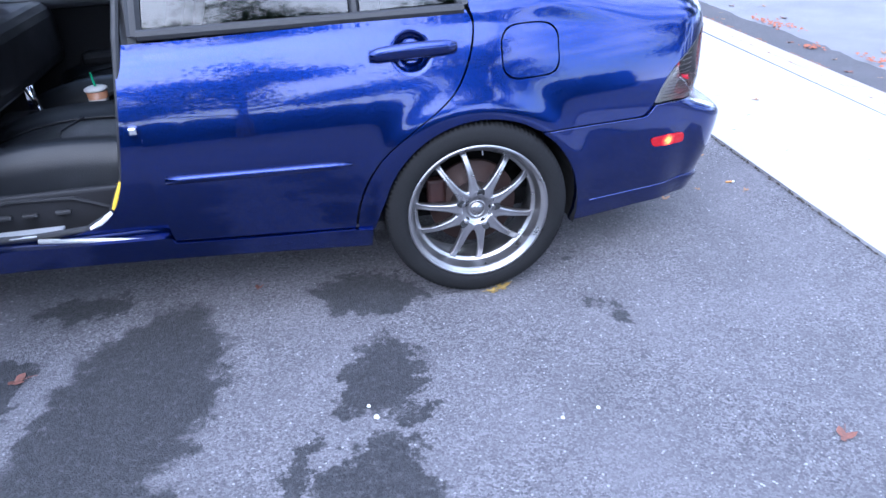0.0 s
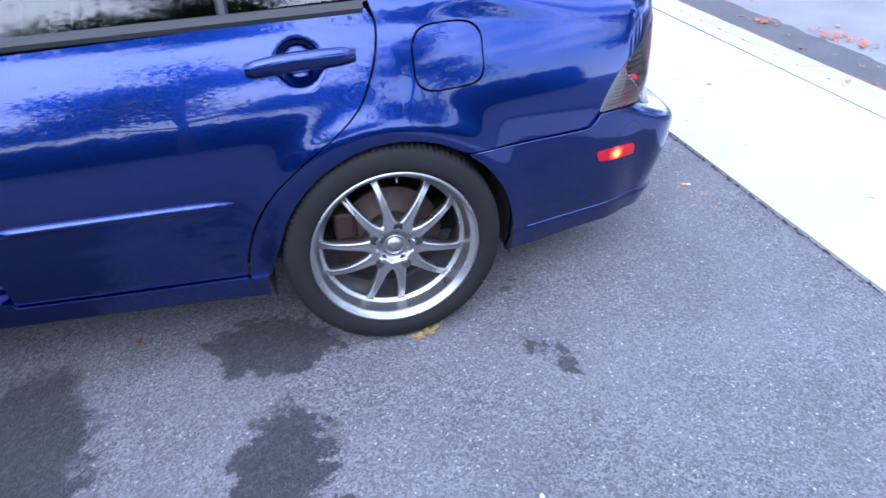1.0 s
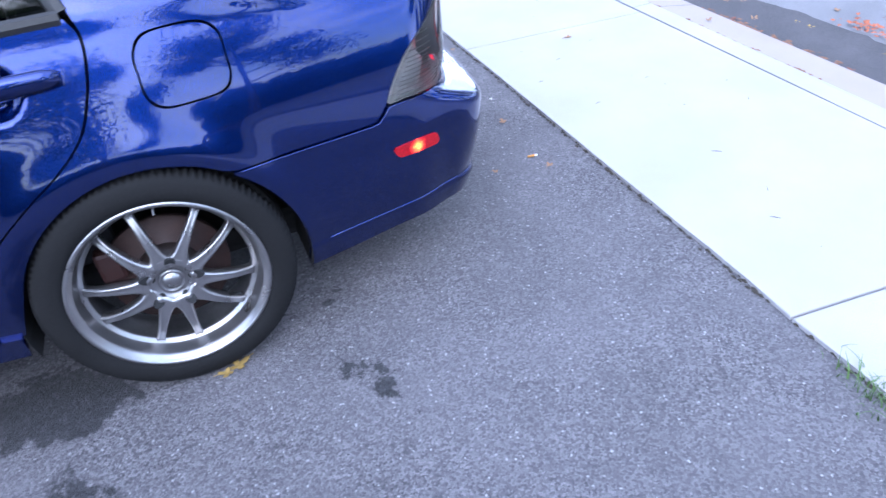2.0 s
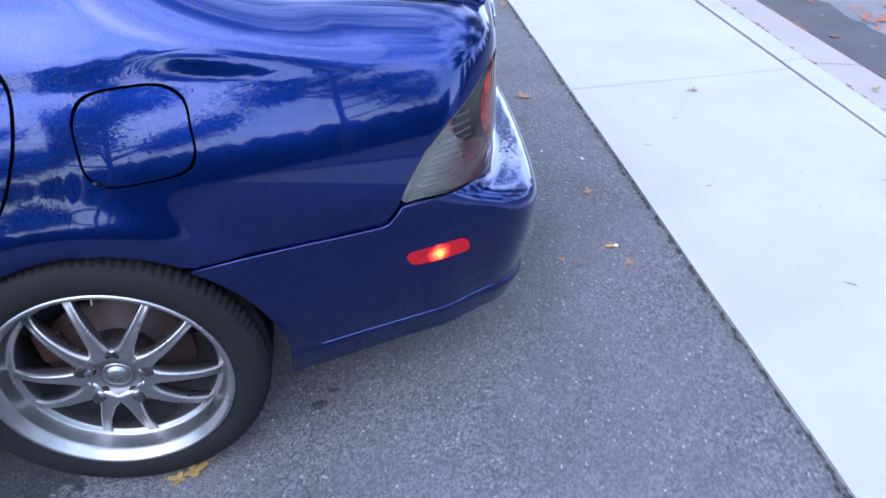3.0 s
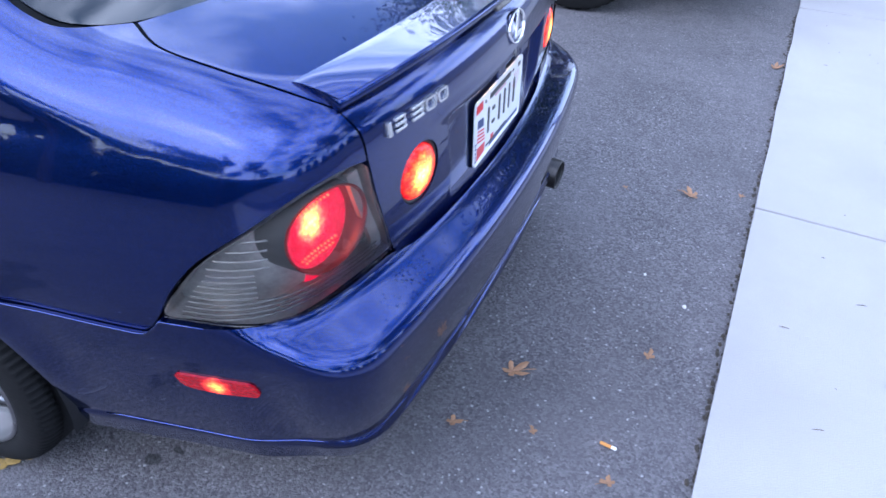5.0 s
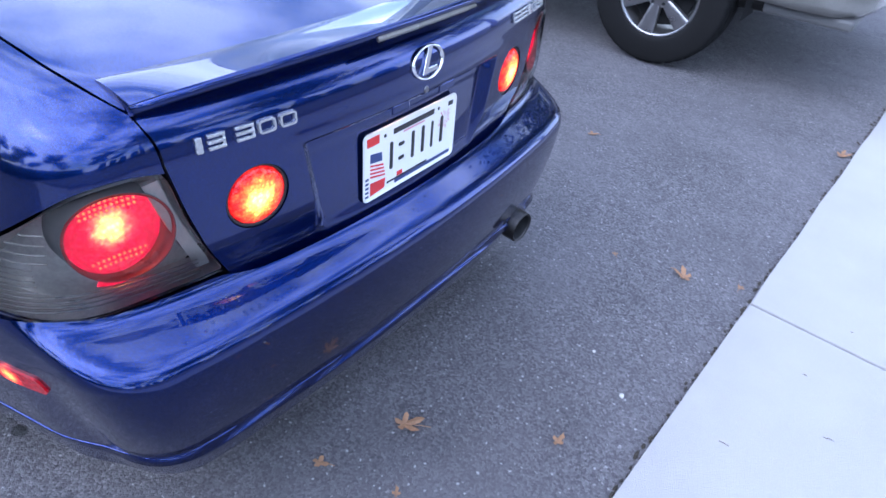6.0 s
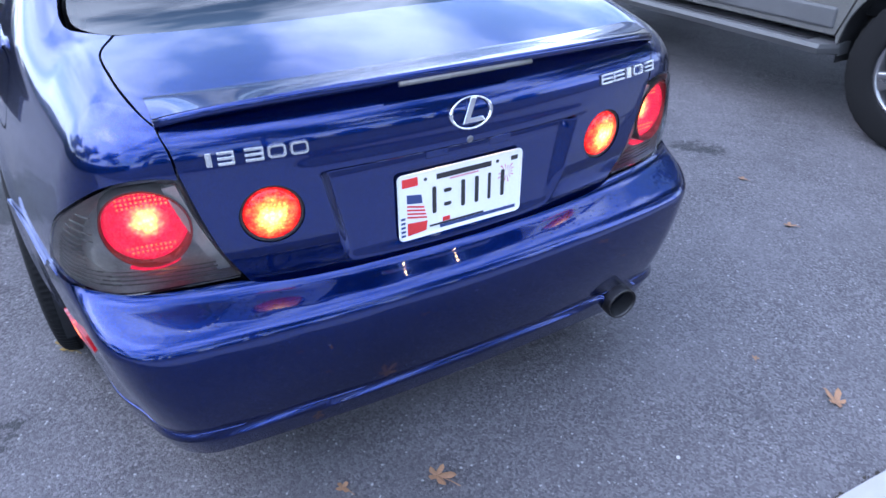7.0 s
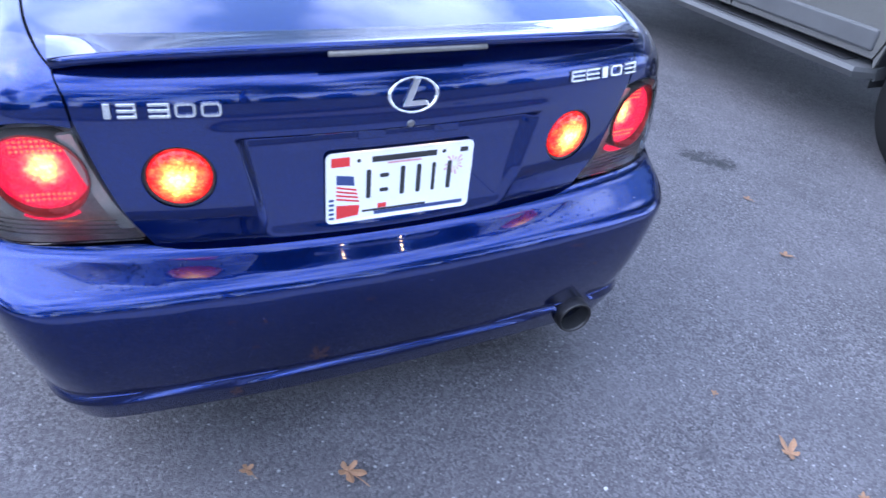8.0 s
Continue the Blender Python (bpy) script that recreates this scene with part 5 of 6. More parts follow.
seat(-0.40)
seat(0.40)
part("rear_bench", block(-0.62, -0.10, -0.62, 0.62, 0.40, 0.60, 0.06, 3), LEATHER, sedan)
part("rear_backrest", block(-0.14, 0.04, -0.62, 0.62, 0.52, 1.0, 0.06, 3), LEATHER, sedan)
part("centre_console", block(-1.75, -1.02, -0.10, 0.10, 0.28, 0.56, 0.03, 3), PLASTIC, sedan)
part("gear_lever", sweep([(-1.56, -0.02, 0.55), (-1.57, -0.03, 0.62), (-1.58, -0.03, 0.68)], [0.010, 0.010, 0.020], 10), CHROME, sedan, "chrome topped gear lever", True)
part("lever_gate", block(-1.63, -1.49, -0.07, 0.04, 0.555, 0.563, 0.003), CHROME, sedan)
part("handbrake", sweep([(-1.42, 0.06, 0.56), (-1.30, 0.06, 0.60), (-1.18, 0.05, 0.66)], 0.014, 8), PLASTIC, sedan)
steer = [(-1.66 - 0.07 * math.sin(a), -0.40 + 0.185 * math.cos(a), 0.82 + 0.165 * math.sin(a)) for a in np.linspace(0, 2 * math.pi, 33)]
part("steering_wheel", sweep(steer, 0.015, 8, caps=False), LEATHER, sedan, smooth=True)
part("steering_column", sweep([(-1.85, -0.40, 0.76), (-1.67, -0.40, 0.82)], [0.04, 0.05], 10), PLASTIC, sedan)
# the front door, swung out
door = panel("front_door", [on_side(-1.985, 0.40, True), on_side(-1.05, 0.38, True), on_side(-1.04, 0.7), on_side(-1.06, 0.945, True), on_side(-1.85, 0.93, True), on_side(-1.98, 0.70)], Chart((-1.5, 0.5, 0.6), (0, -1, 0)), BLUE, sedan, step=0.04, label="open blue front door")
hinge = Vector((-1.98, -0.80, 0))
door.matrix_local = Matrix.Translation(hinge) @ pose(0, 0, 0, 0, 0, -68) @ Matrix.Translation(-hinge)
part("door_inner", block(-1.96, -1.08, -0.79, -0.74, 0.40, 0.93, 0.02), PLASTIC, door)
part("door_glass_frame", sweep([(-1.86, -0.76, 0.93), (-1.45, -0.67, 1.22), (-1.08, -0.62, 1.30), (-1.05, -0.70, 1.05), (-1.06, -0.76, 0.94)], 0.014, 6), BLACK, door)

# a drink in the console
cup = thing("iced_drink", "plastic cup of iced coffee with a green straw, on the console", "cup", at=(-1.335, -0.045, 0.556))
part("cup", lathe([(0.0, 0.0), (0.030, 0.0), (0.040, 0.092), (0.0, 0.092)], 28, axis="z"), COFFEE, cup, smooth=True)
part("cup_lid", lathe([(0.0, 0.105), (0.030, 0.104), (0.043, 0.098), (0.043, 0.090), (0.038, 0.090)], 28, axis="z"), CREAM, cup, smooth=True)
part("paper_sleeve", lathe([(0.033, 0.025), (0.0375, 0.060)], 28, axis="z"), CREAM, cup)
part("straw", sweep([(0.006, 0, 0.02), (-0.004, 0.0, 0.16)], 0.0045, 8), GREEN, cup)

# ---- the grey estate beside it ----
SUV_Y = 3.60
suv = thing("suv", "grey beige metallic sport utility vehicle with running board, parked beside", "car", at=(0, SUV_Y, 0))


def suv_skin(x, y, z):
    a = np.abs(y)
    wide = 0.915 - 0.10 * (z - 0.75) ** 2 - 0.42 * np.maximum(z - 1.08, 0) - 0.10 * np.maximum(x - 0.9, 0) ** 2
    tail = 1.36 - 0.05 * y * y - 0.30 * np.maximum(z - 1.0, 0) ** 1.2
    f = smax(a - wide, x - tail, 0.10)
    f = smax(f, -3.35 + 0.06 * y * y - x, 0.12)
    top = np.where(x > -1.6, 1.80 - 0.03 * (x + 0.3) ** 2, 1.80 - 0.05 - 0.62 * (-1.6 - x))
    hood = 1.06 - 0.03 * (x + 2.4) ** 2
    f = smax(f, z - np.maximum(top, hood) + 0.05 * y * y, 0.10)
    return smax(f, 0.40 - z, 0.04)


suv_chart = Chart((-0.9, 0.4, 0.8), (0, -1, 0))


def suv_side(x, z, sharp=False):
    return on_side(x, z, sharp, suv_skin)


SUV_X = 0.46
round_arch = [suv_side(SUV_X + 0.43 * math.cos(radians(a)), 0.39 + 0.43 * math.sin(radians(a))) for a in np.linspace(175, 10, 12)]
panel("rear_quarter", [suv_side(0.02, 0.47, True)] + round_arch + [suv_side(0.90, 0.62, True), suv_side(1.26, 0.62, True), suv_side(1.28, 0.9), suv_side(1.20, 1.10, True), suv_side(0.22, 1.10, True), suv_side(0.13, 0.80)], suv_chart, SILVER, suv, f=suv_skin, step=0.04, both=True)
panel("rear_door", [suv_side(0.01, 0.47, True), suv_side(0.12, 0.80), suv_side(0.20, 1.10, True), suv_side(-0.88, 1.10, True), suv_side(-0.90, 0.75), suv_side(-0.90, 0.47, True)], suv_chart, SILVER, suv, f=suv_skin, step=0.04, both=True)
panel("front_door", [suv_side(-0.91, 0.47, True), suv_side(-0.91, 0.75), suv_side(-0.89, 1.10, True), suv_side(-1.85, 1.08, True), suv_side(-2.0, 0.8), suv_side(-2.0, 0.47, True)], suv_chart, SILVER, suv, f=suv_skin, step=0.04, both=True)
front_arch = [suv_side(-2.42 + 0.43 * math.cos(radians(a)), 0.39 + 0.43 * math.sin(radians(a))) for a in np.linspace(175, 8, 10)]
panel("front_wing", [suv_side(-3.15, 0.62, True), suv_side(-2.85, 0.50)] + front_arch + [suv_side(-2.01, 0.47, True), suv_side(-1.97, 0.8), suv_side(-1.9, 1.0, True), suv_side(-3.1, 0.95, True)], suv_chart, SILVER, suv, f=suv_skin, step=0.05, both=True)
panel("side_glass", [suv_side(1.0, 1.16, True), suv_side(0.95, 1.60), suv_side(-1.15, 1.60, True), suv_side(-1.75, 1.16, True)], suv_chart, PANE, suv, f=suv_skin, raised=-0.01, step=0.06, both=True)
up = Chart((-0.9, 0, 0.8), (0.001, 0, 1))
panel("roof", [(1.15, -0.55, 1.7), (1.15, 0.55, 1.7), (-1.45, 0.55, 1.75), (-1.45, -0.55, 1.75)], up, SILVER, suv, f=suv_skin, step=0.08)
panel("bonnet", [(-2.0, -0.7, 1.05), (-2.0, 0.7, 1.05), (-3.1, 0.7, 1.0), (-3.1, -0.7, 1.0)], Chart((-2.4, 0, 0.3), (0.001, 0, 1)), SILVER, suv, f=suv_skin, step=0.08)
panel("windscreen", [(-1.5, -0.5, 1.7), (-1.5, 0.5, 1.7), (-2.0, 0.65, 1.2), (-2.0, -0.65, 1.2)], Chart((-1.2, 0, 0.9), (-1, 0, 0.5)), PANE, suv, f=suv_skin, step=0.08)
panel("tailgate", [(1.36, -0.7, 0.62, 1), (1.36, 0.7, 0.62, 1), (1.34, 0.72, 1.1), (1.25, 0.62, 1.65, 1), (1.25, -0.62, 1.65, 1), (1.34, -0.72, 1.1)], Chart((0.3, 0, 0.9), (1, 0, 0)), SILVER, suv, f=suv_skin, step=0.06)
panel("nose", [(-3.3, -0.7, 0.45, 1), (-3.3, 0.7, 0.45, 1), (-3.3, 0.7, 0.95, 1), (-3.3, -0.7, 0.95, 1)], Chart((-2.4, 0, 0.7), (-1, 0, 0)), CLADDING, suv, f=suv_skin, step=0.06)
bumper = bmesh.new()
rows = []
for x, y in ((0.93, -0.90), (1.10, -0.915), (1.30, -0.90), (1.42, -0.80), (1.47, -0.60), (1.49, -0.3), (1.495, 0), (1.49, 0.3), (1.47, 0.60), (1.42, 0.80), (1.30, 0.90), (1.10, 0.915), (0.93, 0.90)):
    k = 0.0 if abs(y) > 0.85 else 1.0
    rows.append([bumper.verts.new((x - d * (0.3 + 0.7 * k), y * (1 - d * 0.6), z)) for d, z in ((0.10, 0.655), (0.02, 0.65), (0.0, 0.63), (0.0, 0.50), (0.02, 0.46), (0.10, 0.455))])
for a, b in zip(rows, rows[1:]):
    for k in range(5):
        bumper.faces.new((a[k], b[k], b[k + 1], a[k + 1]))
bmesh.ops.recalc_face_normals(bumper, faces=bumper.faces[:])
part("rear_bumper", bumper, SILVER, suv, "grey beige rear bumper", True)
part("bumper_skirt", block(0.98, 1.40, -0.86, 0.86, 0.40, 0.455, 0.015), CLADDING, suv)
part("underbody", block(-3.1, 1.25, -0.72, 0.72, 0.36, 0.60, 0.04), UNDER, suv)
part("inner_shell", block(-3.0, 1.2, -0.78, 0.78, 0.55, 1.02, 0.05), UNDER, suv)
for s in (-1, 1):
    step = bmesh.new()
    rows = []
    for x in (-2.02, -1.98, -1.0, -0.3, -0.02, 0.03):
        tuck = 0.10 if x < -2.0 or x > 0.0 else 0.0
        rows.append([step.verts.new((x, s * (y - tuck * (y > 0.86)), z)) for y, z in ((0.78, 0.43), (0.90, 0.432), (0.955, 0.425), (0.965, 0.405), (0.95, 0.375), (0.86, 0.365), (0.78, 0.37))])
    for a, b in zip(rows, rows[1:]):
        for k in range(6):
            step.faces.new((a[k], b[k], b[k + 1], a[k + 1]))
    step.faces.new(rows[0])
    step.faces.new(rows[-1][::-1])
    bmesh.ops.recalc_face_normals(step, faces=step.faces[:])
    board = part("running_board", step, CLADDING, suv, "grey plastic running board")
    part("tread_strip", block(-1.9, -0.1, min(s * 0.84, s * 0.93), max(s * 0.84, s * 0.93), 0.431, 0.437, 0.002), BLACK, board)
    part("door_cladding", block(-1.98, 0.0, min(s * 0.89, s * 0.925), max(s * 0.89, s * 0.925), 0.50, 0.60, 0.012), CLADDING, suv)


def suv_wheel(x, s):
    rim = part("wheel", lathe([(0.222, 0.03), (0.224, 0.0), (0.218, -0.006), (0.209, -0.004), (0.205, 0.012), (0.196, 0.03), (0.192, 0.10), (0.20, 0.2)], 60), ALLOY, suv, "six-spoke silver alloy wheel", True)
    rim.matrix_local = pose(x, s * 0.88, 0.372, 0, 0, 0 if s < 0 else 180)
    part("tyre", tyre_mesh(0.372, 0.215, 0.245, 120), RUBBER, rim, "black tyre", True)
    for k in range(6):
        a = radians(60 * k + 20)
        out, side = Vector((math.cos(a), 0, math.sin(a))), Vector((-math.sin(a), 0, math.cos(a)))
        bm = bmesh.new()
        rows = []
        for r, w, d in ((0.045, 0.022, 0.012), (0.075, 0.029, 0.008), (0.12, 0.036, 0.006), (0.17, 0.042, 0.006), (0.206, 0.048, 0.004)):
            rows.append([bm.verts.new(out * r + side * w * u + Vector((0, d + v, 0))) for u, v in ((-1, 0.03), (-0.96, 0.004), (-0.8, 0.0), (-0.3, -0.002), (0.3, -0.002), (0.8, 0.0), (0.96, 0.004), (1, 0.03))])
        for p, q in zip(rows, rows[1:]):
            for i in range(7):
                bm.faces.new((p[i], q[i], q[i + 1], p[i + 1]))
        bmesh.ops.recalc_face_normals(bm, faces=bm.faces[:])
        part("spoke", bm, ALLOY, rim, smooth=True)
    part("hub", lathe([(0.0, -0.006), (0.028, -0.004), (0.034, 0.004), (0.05, 0.008), (0.07, 0.012), (0.07, 0.05)], 40), ALLOY, rim, smooth=True)
    for k in range(5):
        a = radians(72 * k + 18)
        part("lug_nut", lathe([(0.0, -0.006), (0.008, -0.005), (0.010, 0.006)], 10, at=(0.053 * math.cos(a), 0.006, 0.053 * math.sin(a))), INK, rim)
    part("brake_disc", lathe([(0.0, 0.07), (0.17, 0.07), (0.17, 0.10)], 40), UNDER, rim)
    well = lathe([(0.44, -0.01), (0.44, 0.30), (0.0, 0.30)], 40)
    bmesh.ops.delete(well, geom=[v for v in well.verts if v.co.z < -0.10 and v.co.length > 0.31], context="VERTS")
    part("wheel_well", well, UNDER, suv).matrix_local = pose(x, s * 0.86, 0.40, 0, 0, 0 if s < 0 else 180)


for x in (SUV_X, -2.42):
    for s in (-1, 1):
        suv_wheel(x, s)

# ---- fallen leaves and small litter ----
def leaf_mesh(size, lobes, seed, material):
    """A dry lobed leaf with a stalk, curled a little."""
    rnd = random.Random(seed)
    outline = []
    n = 6 * lobes
    for k in range(n):
        a = math.pi * (0.08 + 1.84 * k / (n - 1)) + math.pi
        deep = 0.28 + 0.72 * abs(math.cos((k + 0.5) * lobes * math.pi / n)) ** 1.3
        r = size * 0.5 * deep * (0.85 + 0.3 * rnd.random()) * (1.0 + 0.3 * math.cos(a))
        outline.append((r * math.cos(a), r * 0.8 * math.sin(a)))
    bm = bmesh.new()
    curl = rnd.uniform(0.6, 1.6)

    def lift(x, y):
        return 0.003 + curl * (y * y) / size * 0.8 + 0.35 * curl * x * x / size
    mid = [bm.verts.new((0, 0, lift(0, 0) + 0.001)), bm.verts.new((0, 0, lift(0, 0)))]
    top, low = [bm.verts.new((x, y, lift(x, y) + 0.001)) for x, y in outline], [bm.verts.new((x, y, lift(x, y))) for x, y in outline]
    for k in range(n):
        j = (k + 1) % n
        bm.faces.new((mid[0], top[k], top[j]))
        bm.faces.new((mid[1], low[j], low[k]))
        bm.faces.new((top[k], low[k], low[j], top[j]))
    sweep([(0.0, 0, 0.003), (size * 0.55, 0.1 * size, 0.006), (size * 0.85, 0.16 * size, 0.003)], 0.0012, 5, bm)
    me = bpy.data.meshes.new("leaf")
    bm.to_mesh(me)
    bm.free()
    me.materials.append(material)
    return me


LEAVES = [leaf_mesh(0.075, 5, 3, LEAF), leaf_mesh(0.055, 4, 5, LEAF), leaf_mesh(0.065, 3, 8, LEAF_RED), leaf_mesh(0.06, 4, 11, LEAF_GOLD)]


def leaf(kind, x, y, turn, z=0.0, size=1.0, label=""):
    ob = new("leaf", LEAVES[kind])
    ob.matrix_world = pose(x, y, z, 0, 0, turn) @ Matrix.Scale(size, 4)
    tagged(ob, label or ("dry orange-brown oak leaf lying on asphalt", "small curled brown leaf on asphalt", "rust red leaf lying flat on asphalt", "golden yellow leaf lying on asphalt")[kind], "leaf", "fallen leaves")


for kind, x, y, turn, size in (
    (0, 1.052, -0.127, 20, 1.0), (1, 1.372, 0.073, 80, 0.75), (0, 1.374, 0.937, 150, 0.9), (1, 1.36, -0.355, 200, 0.7), (1, 0.97, -0.34, 15, 0.8), (1, 1.16, -0.29, 120, 0.5),
    (0, 1.60, 2.30, 60, 0.9), (1, 1.54, 1.01, 250, 0.6), (1, 0.664, 1.672, 30, 0.9), (1, 0.28, 1.86, 10, 0.8), (2, 0.756, -1.785, 40, 0.95), (3, 0.075, -0.86, 20, 1.1), (3, 0.045, -0.875, 160, 0.8),
    (2, -0.80, -0.63, 70, 0.6), (1, 1.14, 0.90, 300, 0.5), (2, 0.62, -2.0, 100, 0.6), (0, 1.66, 3.6, 10, 0.9), (2, -1.53, -1.0, 10, 1.1),
):
    leaf(kind, x, y, turn, 0.0005, size)
leaf(1, 2.105, 0.745, 165, 0.0145, 0.85, "small brown leaf with a stalk on pale concrete")
leaf(1, 2.9, 0.6, 20, -0.03, 0.9, "brown leaf on the stained kerb")
rnd = random.Random(4)
for k in range(70):
    y = rnd.uniform(-3.5, 7)
    x = 3.06 + 0.06 * y + abs(rnd.gauss(0, 0.30))
    leaf(rnd.choice((0, 1, 2, 2, 3)), x, y, rnd.uniform(0, 360), -0.088 + 0.015 * max(0, min(1, (x - 3.1 - 0.06 * y) / 1.1)), rnd.uniform(0.7, 1.2), "fallen rust and brown leaf at the road's edge")
butt = thing("cigarette_butt", "orange cigarette end lying on the asphalt", "litter", at=(1.338, -0.259, 0.0045), turn=-8)
part("filter", lathe([(0.0, -0.022), (0.004, -0.022), (0.0042, 0.006), (0.0, 0.006)], 12, axis="x"), surface("cork paper", (0.55, 0.25, 0.06), 0.7, vary=0.2, grain=300), butt)
part("stub", lathe([(0.0, 0.006), (0.0041, 0.006), (0.0039, 0.017), (0.0, 0.019)], 12, axis="x"), WHITE, butt)


def pebble(x, y, size, tone):
    bm = bmesh.new()
    bmesh.ops.create_icosphere(bm, subdivisions=2, radius=size)
    for v in bm.verts:
        v.co *= 1 + 0.35 * noise.noise(v.co * (1.4 / size))
        v.co.z *= 0.6
    ob = part("pebble", bm, tone, smooth=True)
    ob.matrix_world = pose(x, y, size * 0.5)
    tagged(ob, "pale small stone lying on stained asphalt", "stone", "loose stones")


for x, y, s in ((-0.437, -1.422, 0.009), (1.433, 0.315, 0.007), (0.18, -1.53, 0.006), (0.07, -1.545, 0.006), (-0.455, -1.37, 0.006), (0.95, -1.9, 0.006), (1.30, 0.42, 0.005)):
    pebble(x, y, s, CREAM)


def tuft(x, y, count, tall, seed):
    r = random.Random(seed)
    bm = bmesh.new()
    for _ in range(count):
        a, lean, h = r.uniform(0, 6.3), r.uniform(0.2, 1.1), tall * r.uniform(0.5, 1.0)
        bx, by, w = r.gauss(0, 0.03), r.gauss(0, 0.055), r.uniform(0.0015, 0.003)
        d, s = Vector((math.cos(a), math.sin(a), 0)), Vector((-math.sin(a), math.cos(a), 0))
        rows = []
        for t in (0, 0.4, 0.75, 1):
            c = Vector((bx, by, 0)) + d * h * lean * t * t + Vector((0, 0, h * (t - 0.35 * lean * t * t)))
            rows.append((bm.verts.new(c - s * w * (1 - t * 0.9)), bm.verts.new(c + s * w * (1 - t * 0.9))))
        for p, q in zip(rows, rows[1:]):
            bm.faces.new((p[0], p[1], q[1], q[0]))
    ob = part("grass_tuft", bm, GRASS)
    ob.matrix_world = pose(x, y, 0.0)
    tagged(ob, "green weed tuft growing along the pavement's edge", "grass", kind="stuff")


tuft(edge_x(-1.72) - 0.01, -1.72, 90, 0.065, 1)
tuft(edge_x(-1.95) - 0.01, -1.95, 80, 0.055, 2)
tuft(edge_x(4.4) - 0.05, 4.4, 160, 0.10, 3)
# soil and moss along the seam between drive and slabs
bm = bmesh.new()
for k in range(420):
    y = rnd.uniform(-2.6, 3.2)
    s = rnd.uniform(0.003, 0.010)
    c = Vector((edge_x(y) - 0.004 + rnd.gauss(0, 0.006), y, 0.002))
    q = [bm.verts.new(c + Vector((s * rnd.uniform(0.5, 1) * math.cos(a), 1.8 * s * rnd.uniform(0.5, 1) * math.sin(a), 0))) for a in (0, 1.3, 2.5, 3.8, 5.0)]
    tip = bm.verts.new(c + Vector((0, 0, s * 0.8)))
    for i in range(5):
        bm.faces.new((q[i], q[(i + 1) % 5], tip))
CRUMB_DARK = surface("dark brown twig", (0.10, 0.07, 0.05), 0.9, vary=0.4, grain=90)
tagged(part("edge_dirt", bm, surface("dark soil crumbs", (0.045, 0.038, 0.03), 0.95, vary=0.4, grain=90)), "dark soil crumbs along the pavement's edge", "dirt", kind="stuff")
# dark specks and short twigs lying on the slabs
bm = bmesh.new()
for x, y in [(rnd.uniform(1.65, 2.5), rnd.uniform(-1.6, 3.4)) for _ in range(34)]:
    s, a = rnd.uniform(0.0015, 0.004), rnd.uniform(0, 6.3)
    long = rnd.choice((1.0, 1.4, 5.0))
    run = Vector((math.cos(a), math.sin(a), 0)) * s * long
    c = Vector((x + 0.05 * y, y, 0.016))
    sweep([tuple(c - run), tuple(c + Vector((0, 0, 0.001))), tuple(c + run)], [0.0008, s * 0.4, 0.0006], 5, bm)
tagged(part("slab_litter", bm, CRUMB_DARK), "dark specks and twigs on the pale slabs", "litter", kind="stuff")
# brown leaf crumbs in the kerb's crease and at the road's edge
RUSTY = surface("rust red dead leaves", (0.30, 0.095, 0.05), 0.85, vary=0.4, scale=30, grain=80)
CRUMBS = surface("rust brown leaf crumbs", (0.17, 0.085, 0.05), 0.9, vary=0.5, scale=14, grain=60)
for edge, spread, high, count in ((2.738, 0.010, -0.014, 700), (3.045, 0.014, -0.075, 900)):
    bm = bmesh.new()
    for k in range(count):
        y = rnd.uniform(-4, 8)
        if noise.noise((y * 1.3, edge, 0)) < -0.12:
            continue
        s = rnd.uniform(0.006, 0.02)
        c = Vector((edge + 0.06 * y + rnd.gauss(0, spread), y, high + 0.002))
        q = [bm.verts.new(c + Vector((s * rnd.uniform(0.4, 1) * math.cos(a), 1.6 * s * rnd.uniform(0.4, 1) * math.sin(a), rnd.uniform(0, 0.006)))) for a in (0, 1.3, 2.5, 3.8, 5.0)]
        tip = bm.verts.new(c + Vector((0, 0, s * 0.4)))
        for i in range(5):
            bm.faces.new((q[i], q[(i + 1) % 5], tip))
    tagged(part("leaf_litter", bm, CRUMBS), "rust brown leaf crumbs along the kerb", "leaf litter", kind="stuff")
for hx, hy, wide, long, count in ((3.60, 1.45, 0.04, 0.16, 60), (3.42, 2.05, 0.05, 0.05, 26), (3.66, 2.9, 0.05, 0.22, 70), (3.50, 0.10, 0.05, 0.10, 40), (3.78, 0.9, 0.03, 0.10, 26)):
    bm = bmesh.new()
    for k in range(count):
        s = rnd.uniform(0.012, 0.028)
        c = Vector((hx + rnd.gauss(0, wide), hy + rnd.gauss(0, long), -0.072))
        q = [bm.verts.new(c + Vector((s * rnd.uniform(0.4, 1) * math.cos(a), s * rnd.uniform(0.4, 1) * math.sin(a), rnd.uniform(0, 0.012)))) for a in (0, 1.3, 2.5, 3.8, 5.0)]
        tip = bm.verts.new(c + Vector((0, 0, s * 0.6)))
        for i in range(5):
            bm.faces.new((q[i], q[(i + 1) % 5], tip))
    tagged(part("leaf_heap", bm, RUSTY), "small heap of rust red fallen leaves on the road", "leaf litter", kind="stuff")
